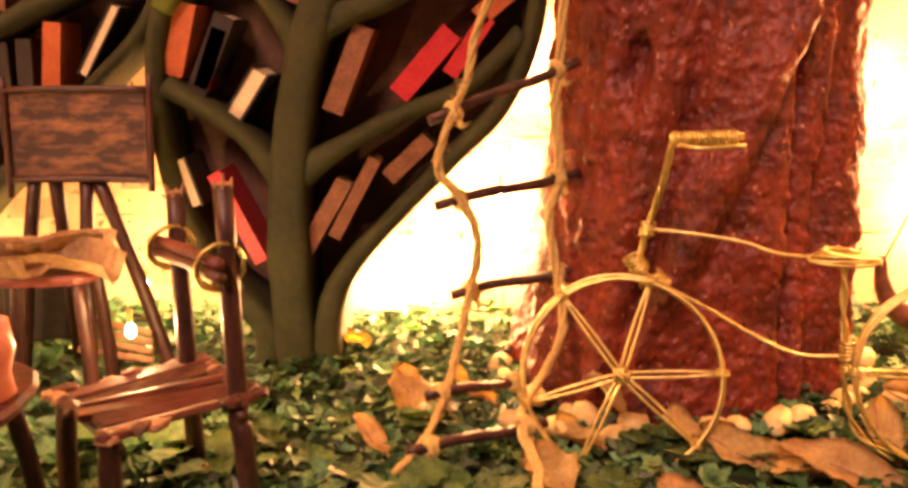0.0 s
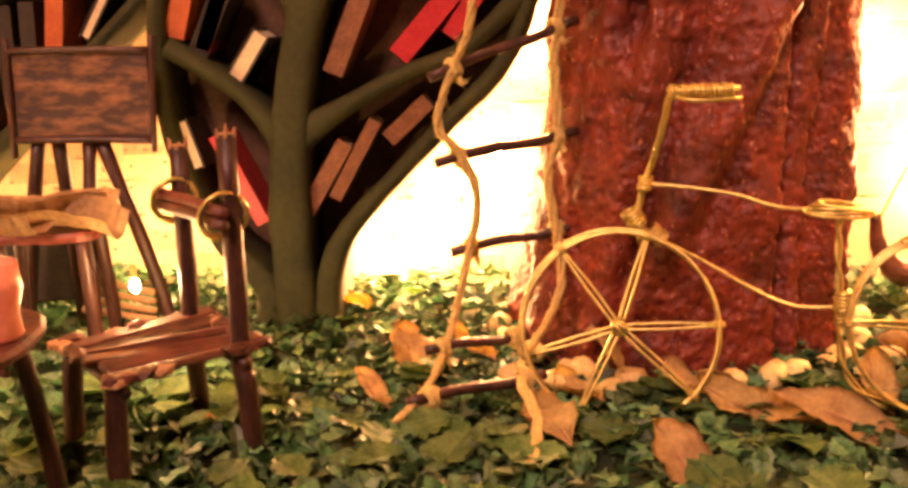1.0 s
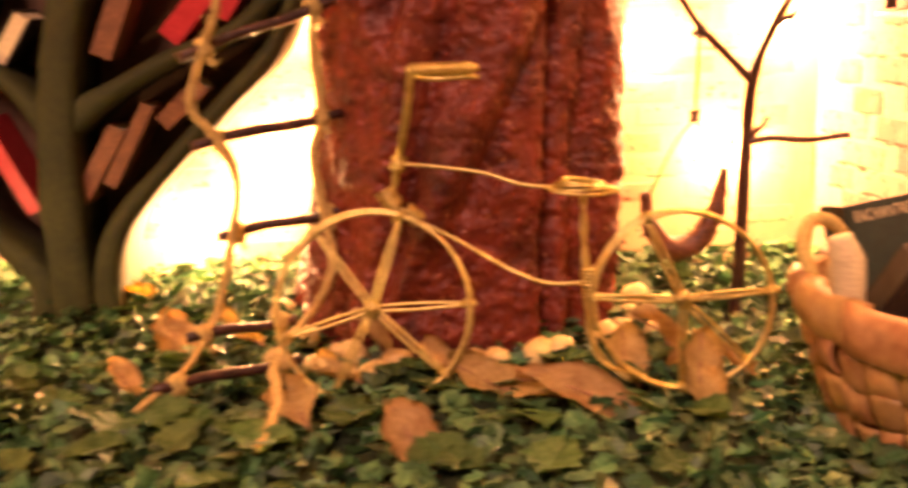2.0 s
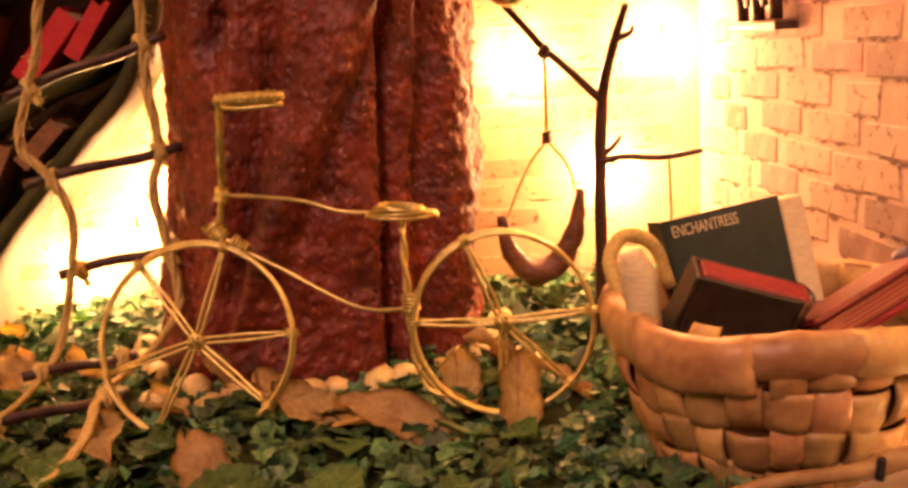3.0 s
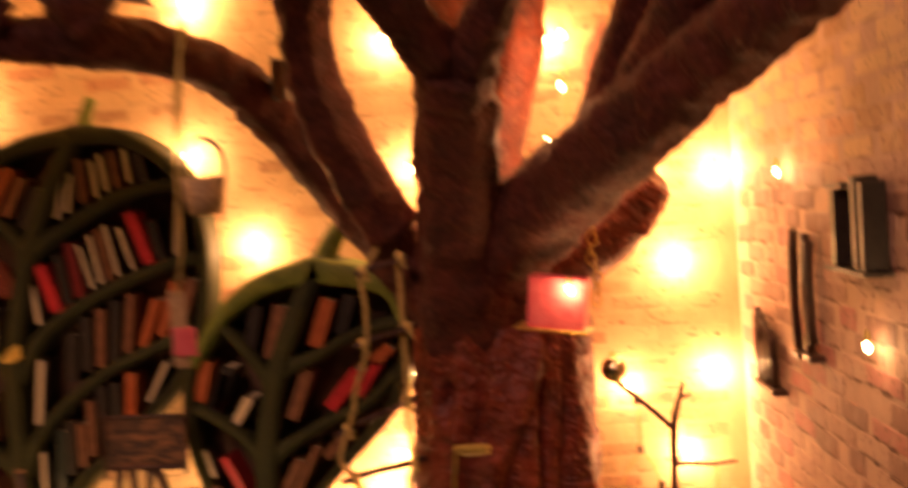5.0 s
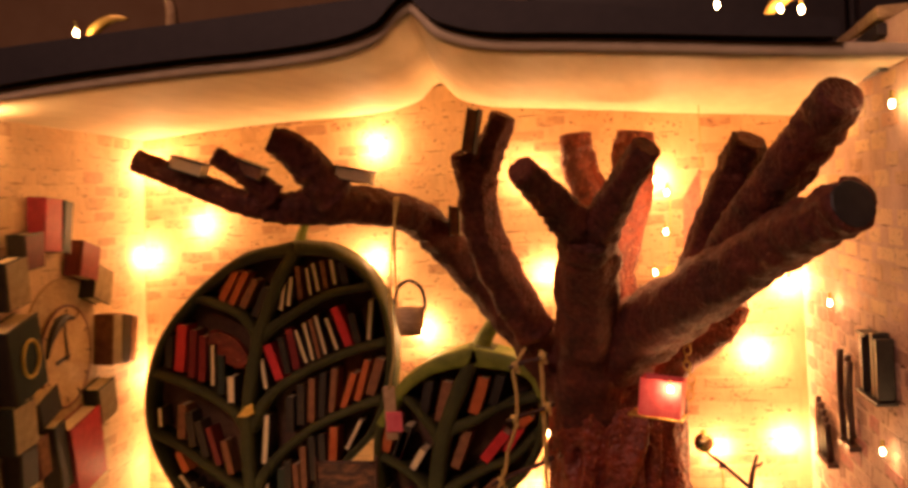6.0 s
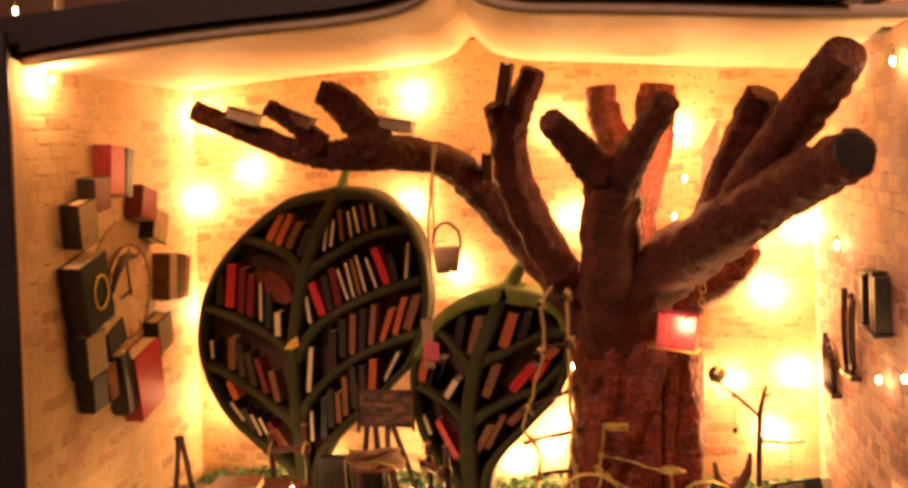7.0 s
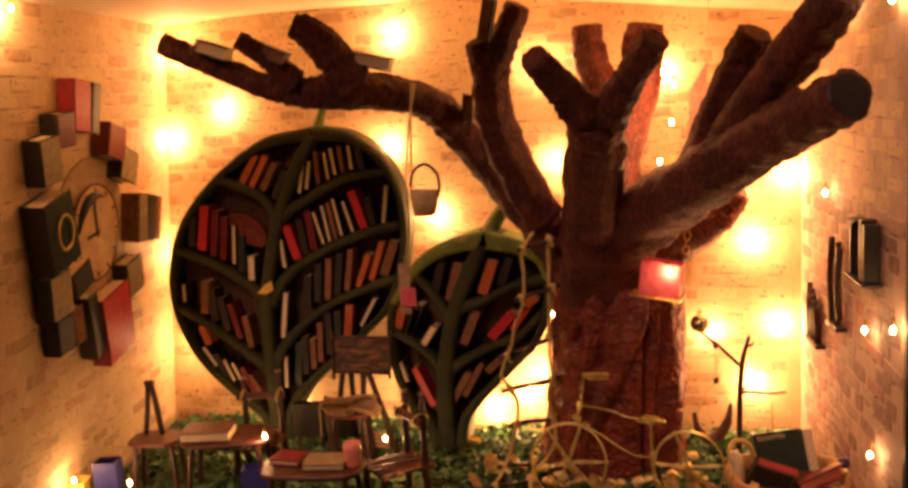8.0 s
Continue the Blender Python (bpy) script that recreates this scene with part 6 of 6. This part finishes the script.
# ---- things hanging from the limbs ----
lant = thing("hanging_bucket", "pale cloth bucket with a dark hoop hung on cord", "bucket", at(-0.03, 0.182, 0))
part("cord", add_rope(bmesh.new(), [(-0.005, 0.003, 0.279), (-0.006, 0.001, 0.26), (-0.007, 0, 0.24), (-0.0075, 0, 0.215)], 0.0006, 8, 20, 4), M_ROPE, lant, "", True)
part("cord", add_rope(bmesh.new(), [(-0.003, 0.003, 0.279), (-0.0085, 0.001, 0.25), (-0.011, 0, 0.22), (-0.011, 0, 0.19), (-0.016, 0.002, 0.168)], 0.0006, 8, 20, 5), M_ROPE, lant, "", True)
part("hoop", tube_mesh([(-0.0085, 0, 0.218), (-0.006, 0, 0.227), (0.001, 0, 0.231), (0.008, 0, 0.226), (0.0095, 0, 0.217), (0.0075, 0, 0.21)], 0.0009, 7), M_BLACK, lant, "thin dark hoop", True)
part("cup", add_tube(bmesh.new(), [(0, 0, 0.2), (0, 0, 0.206), (0, 0, 0.2155)], [0.0065, 0.0078, 0.0088], 16, rough=0.06), M_PALEBARK, lant, "", True)
tag = thing("paper_tag", "pale paper tag with a pink patch on cord", "tag", at(-0.046, 0.184, 0.13))
bm = box_mesh(-0.006, 0.005, 0, 0.0012, 0.008, 0.04, 0.0005)
for v in bm.verts:
    v.co.x *= 1 - 0.35 * abs(v.co.z - 0.024) / 0.016
part("tag", bm, M_PALEBARK, tag)
part("patch", box_mesh(-0.003, 0.007, -0.0012, -0.0002, 0.013, 0.025, 0.0005), M_PINK, tag, "bright pink patch")
pink = thing("pink_lantern", "small pink paper lantern box on the trunk ledge", "lantern", pose(0.107, 0.234, 0.1378, 0, 7, -10))
for x0, x1, y0, y1 in ((-0.0125, 0.0125, -0.0075, -0.0069), (-0.0125, 0.0125, 0.0069, 0.0075), (-0.0125, -0.0119, -0.0068, 0.0068), (0.0119, 0.0125, -0.0068, 0.0068)):
    part("paper_side", box_mesh(x0, x1, y0, y1, 0.0012, 0.0235), M_PINK, pink)
part("base", box_mesh(-0.018, 0.0145, -0.009, 0.009, 0, 0.0011, 0.0003), M_GOLD, pink, "thin gold base plate")
cage = thing("gold_cage", "small gold wire cage hanging behind the limbs", "cage", at(0.117, 0.305, 0.2))
for k in range(6):
    a = math.pi * k / 6
    part("wire", tube_mesh([(0.007 * math.cos(a), 0.007 * math.sin(a), 0), (0.009 * math.cos(a), 0.009 * math.sin(a), 0.012), (0, 0, 0.022), (-0.009 * math.cos(a), -0.009 * math.sin(a), 0.012), (-0.007 * math.cos(a), -0.007 * math.sin(a), 0)], 0.0005, 5), M_GOLD, cage, "", True)
part("base", add_tube(bmesh.new(), [(0, 0, -0.001), (0, 0, 0.001)], 0.0075, 14), M_GOLD, cage)
part("cord", tube_mesh([(0, 0, 0.022), (0.002, 0, 0.05), (0.003, -0.002, 0.075)], 0.0004, 5), M_ROPE, cage, "", True)
chain = thing("gold_chain", "gold chain hanging under the thick limb", "chain", at(0.125, 0.235, 0.15))
for k in range(9):
    bm = bmesh.new()
    a = 1.57 * (k % 2)
    add_tube(bm, [(0.002 * math.cos(t) * math.cos(a) + 0.0015 * math.sin(k), 0.002 * math.cos(t) * math.sin(a), 0.0045 * k + 0.003 * math.sin(t)) for t in [2 * math.pi * i / 12 for i in range(13)]], 0.0005, 5, caps=False)
    part("link", bm, M_GOLD, chain, "", True)
for x, y, z, ry, c, w in ((-0.058, 0.183, 0.2895, 14, "pale", 0.022), (-0.152, 0.164, 0.301, 20, "pale", 0.02), (-0.116, 0.168, 0.2965, 24, "brown", 0.016)):
    ob = thing("limb_book", "small worn book lying on the limb", "book", pose(x, y, z, 0, ry, 5), "books on the limbs")
    bm = bmesh.new()
    add_box(bm, -w / 2, w / 2, -0.007, 0.007, 0, 0.0009)
    add_box(bm, -w / 2, w / 2, -0.007, 0.007, 0.0072, 0.0081)
    add_box(bm, -w / 2, -w / 2 + 0.0009, -0.007, 0.007, 0.0009, 0.0072)
    part("cover", bm, COVERS["dark"], ob)
    part("page_block", box_mesh(-w / 2 + 0.001, w / 2 - 0.0005, -0.0066, 0.0066, 0.001, 0.0071), COVERS[c] if c != "pale" else M_PAPER, ob)

penn = thing("paper_pennant", "pointed pinkish paper slip hanging behind the limbs", "paper", at(0.133, 0.302, 0.0))
bm = bmesh.new()
sheets = [[bm.verts.new((x, y, z)) for x, z in ((-0.007, 0.225), (0.005, 0.228), (0.007, 0.286), (-0.005, 0.266))] for y in (0, 0.0008)]
bm.faces.new(sheets[0])
bm.faces.new(list(reversed(sheets[1])))
for i in range(4):
    bm.faces.new((sheets[0][i], sheets[1][i], sheets[1][(i + 1) % 4], sheets[0][(i + 1) % 4]))
bmesh.ops.recalc_face_normals(bm, faces=bm.faces)
part("slip", bm, material("dull_pink_paper", (0.4, 0.14, 0.11), (0.6, 0.26, 0.18), 0.7, 150, 0.2), penn)
part("cord", tube_mesh([(0.007, 0.0004, 0.285), (0.008, 0.0, 0.31), (0.008, 0.0, 0.345)], 0.0003, 5), M_ROPE, penn)

for x, y, z, ry, w, h in ((-0.0165, 0.262, 0.262, 3, 0.007, 0.02), (0.0085, 0.207, 0.315, 12, 0.007, 0.026)):
    ob = thing("limb_book", "small black book standing upright against the limb", "book", pose(x, y, z, 0, ry, 0), "books on the limbs")
    part("cover", box_mesh(-w / 2, -w / 2 + 0.0009, -0.006, 0.006, -h / 2, h / 2), COVERS["dark"], ob)
    part("cover", box_mesh(w / 2 - 0.0009, w / 2, -0.006, 0.006, -h / 2, h / 2), COVERS["dark"], ob)
    part("page_block", box_mesh(-w / 2 + 0.001, w / 2 - 0.001, -0.0052, 0.0058, -h / 2 + 0.001, h / 2 - 0.001), COVERS["brown"], ob)

# ---- on the roof ----
for x in (-0.178, -0.262, 0.145, 0.172, 0.181):
    fairy(x, 0.104, roof_top(x) + 0.005, 0.012)
for x, h in ((-0.238, 0.03), (-0.128, 0.02)):
    ob = thing("roof_figure", "small pale post standing on the roof", "ornament", at(x, 0.112, roof_top(x) - 0.0006))
    part("post", tube_mesh([(0, 0, 0), (0.001, 0, h * 0.6), (-0.001, 0, h)], [0.0035, 0.0028, 0.0022], 9, 4, rough=0.1), M_PALEBARK, ob, "", True)
    part("head", add_tube(bmesh.new(), [(-0.004, 0, h), (0.0, 0, h + 0.003), (0.004, 0, h + 0.001)], [0.001, 0.0028, 0.001], 8), M_PALEBARK, ob, "", True)
for x0, x1 in ((-0.178, -0.155), (0.165, 0.185)):
    ob = thing("gold_leaf", "gold leaf ornament beside a roof light", "ornament", at(x0, 0.112, roof_top(x0)))
    part("blade", tube_mesh([(0, 0, 0), (0.006, 0, 0.007), (0.016, 0, 0.012), (0.026, 0, 0.011)], [0.001, 0.003, 0.0025, 0.0008], 8), M_GOLD, ob, "", True)

# ---- bricks of the printed paper, as low relief ----
BW, BH_, JOINT = 0.033, 0.0092, 0.0011


def brick_mesh(variant):
    rr = random.Random(variant)
    bm = bmesh.new()
    w, h = (BW - JOINT) * (rr.uniform(0.82, 1.06) if variant % 4 else rr.uniform(0.45, 0.6)), (BH_ - JOINT) * rr.uniform(0.86, 1.06)
    pts = [(-w / 2, -h / 2 + 0.0004), (-w / 2 + 0.0006, -h / 2), (w / 2 - 0.0005, -h / 2), (w / 2, -h / 2 + 0.0006), (w / 2, h / 2 - 0.0004), (w / 2 - 0.0007, h / 2), (-w / 2 + 0.0004, h / 2), (-w / 2, h / 2 - 0.0006)]
    pts = [(a + rr.uniform(-0.0005, 0.0005), b + rr.uniform(-0.0004, 0.0004)) for a, b in pts]
    back = [bm.verts.new((0, a, b)) for a, b in pts]
    front = [bm.verts.new((-0.00028, a * 0.96, b * 0.9)) for a, b in pts]
    for i in range(8):
        bm.faces.new((back[i], back[(i + 1) % 8], front[(i + 1) % 8], front[i]))
    bm.faces.new(front)
    bmesh.ops.recalc_face_normals(bm, faces=bm.faces)
    # the dark line printed under a brick, ragged, over part of its width
    a0, a1 = -w / 2 + w * rr.uniform(0, 0.35), w / 2 - w * rr.uniform(-0.1, 0.35)
    steps = 9
    low, top = [], []
    for i in range(steps + 1):
        a, b = a0 + (a1 - a0) * i / steps, -h / 2 - rr.uniform(0.0001, 0.0004)
        low.append(bm.verts.new((-0.0004, a, b - rr.choice((0.0, 0.0002, 0.0006, 0.0011)) * rr.uniform(0.5, 1.2))))
        top.append(bm.verts.new((-0.0004, a, b + rr.choice((0.0, 0.0003, 0.0007)))))
    for i in range(steps):
        bm.faces.new((low[i], top[i], top[i + 1], low[i + 1])).material_index = 1
    if variant % 5 == 0:
        inside, outside = [], []
        for i in range(5):
            b = -h / 2 + h * i / 4 * rr.uniform(0.7, 0.95)
            inside.append(bm.verts.new((-0.00014, -w / 2 - 0.0001, b)))
            outside.append(bm.verts.new((-0.00014, -w / 2 - rr.uniform(0.0003, 0.0009), b)))
        for i in range(4):
            bm.faces.new((inside[i], outside[i], outside[i + 1], inside[i + 1])).material_index = 1
    for _ in range(rr.randint(0, 3)):
        ca, cb, size = rr.uniform(-w / 2, w / 2), rr.uniform(-h / 2, h / 2) * 0.8, rr.uniform(0.0003, 0.0009)
        bm.faces.new([bm.verts.new((-0.00034, ca + size * 1.4 * rr.uniform(0.4, 1) * math.cos(t), cb + size * rr.uniform(0.3, 0.8) * math.sin(t))) for t in [2 * math.pi * i / 7 for i in range(7)]]).material_index = 1
    me = bpy.data.meshes.new("brick")
    bm.to_mesh(me)
    bm.free()
    me.materials.append(M_BRICK_SHADED)
    me.materials.append(M_LINE)
    return me


def brick_rest(name, cells, wall, turn):
    verts, faces, lines = [], [], []
    rr = random.Random(8)
    for u, z in cells:
        if rr.random() < 0.1:
            continue
        u, z = u + rr.uniform(-0.002, 0.002), z + 0.0008 * math.sin(u * 50)
        w, h = (BW - JOINT) * rr.uniform(0.6, 1.0) / 2, (BH_ - JOINT) * rr.uniform(0.72, 1.0) / 2
        b = len(verts)
        d = rr.uniform(0.00008, 0.0003)
        for k, dd in ((1, 0), (0.93, d)):
            for su, sz in ((-1, -1), (1, -1), (1, 1), (-1, 1)):
                verts.append(turn(u + su * w * k + rr.uniform(-0.0002, 0.0002), z + sz * h * k + rr.uniform(-0.0002, 0.0002), dd))
        faces += [(b + 4, b + 5, b + 6, b + 7)] + [(b + i, b + (i + 1) % 4, b + 4 + (i + 1) % 4, b + 4 + i) for i in range(4)]
        if rr.random() < 0.55:
            b = len(verts)
            u0, u1 = u - w * rr.uniform(0.2, 1), u + w * rr.uniform(0.2, 1)
            for uu, zz in ((u0, -0.0003), (u0 + (u1 - u0) * 0.4, -rr.uniform(0.0006, 0.0011)), (u1, -0.0004), (u0 + (u1 - u0) * 0.5, -0.0002)):
                verts.append(turn(uu, z - h + zz, 0.00012))
            lines.append((b, b + 1, b + 2, b + 3))
    me = bpy.data.meshes.new(name)
    bricks = len(faces)
    me.from_pydata(verts, [], faces + lines)
    me.materials.append(M_BRICK)
    me.materials.append(M_LINE)
    me.polygons.foreach_set("material_index", [0] * bricks + [1] * len(lines))
    ob = new(name, me)
    ob.parent = wall
    return tagged(ob, "pale printed bricks", kind="stuff")


def cells(u0, u1, z0, z1):
    out = []
    j = 0
    z = z0 + BH_ / 2
    while z < z1:
        u = u0 + (BW / 2 if j % 2 else BW * 0.98)
        while u < u1 - BW / 2:
            out.append((u, z))
            u += BW
        z += BH_
        j += 1
    return out


near, far = [], []
for u, z in cells(-0.252, 0, 0, 0.34):
    (near if -0.24 < u < -0.01 and z < 0.2 and len(near) < 295 else far).append((u, z))
variants = [brick_mesh(k) for k in range(16)]
rr = random.Random(2)
for u, z in near:
    if rr.random() < 0.05:
        continue
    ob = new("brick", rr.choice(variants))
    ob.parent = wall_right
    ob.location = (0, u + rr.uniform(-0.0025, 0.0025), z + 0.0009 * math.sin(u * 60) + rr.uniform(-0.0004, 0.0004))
brick_rest("brick_rest", far, wall_right, lambda u, z, d: (-d, u, z))
brick_rest("brick_rest", cells(-0.268, 0, 0, 0.34), wall_left, lambda u, z, d: (d, u, z))
brick_rest("brick_rest", cells(-0.31, 0.206, 0, 0.345), wall_back, lambda u, z, d: (u, BACK - d, z))
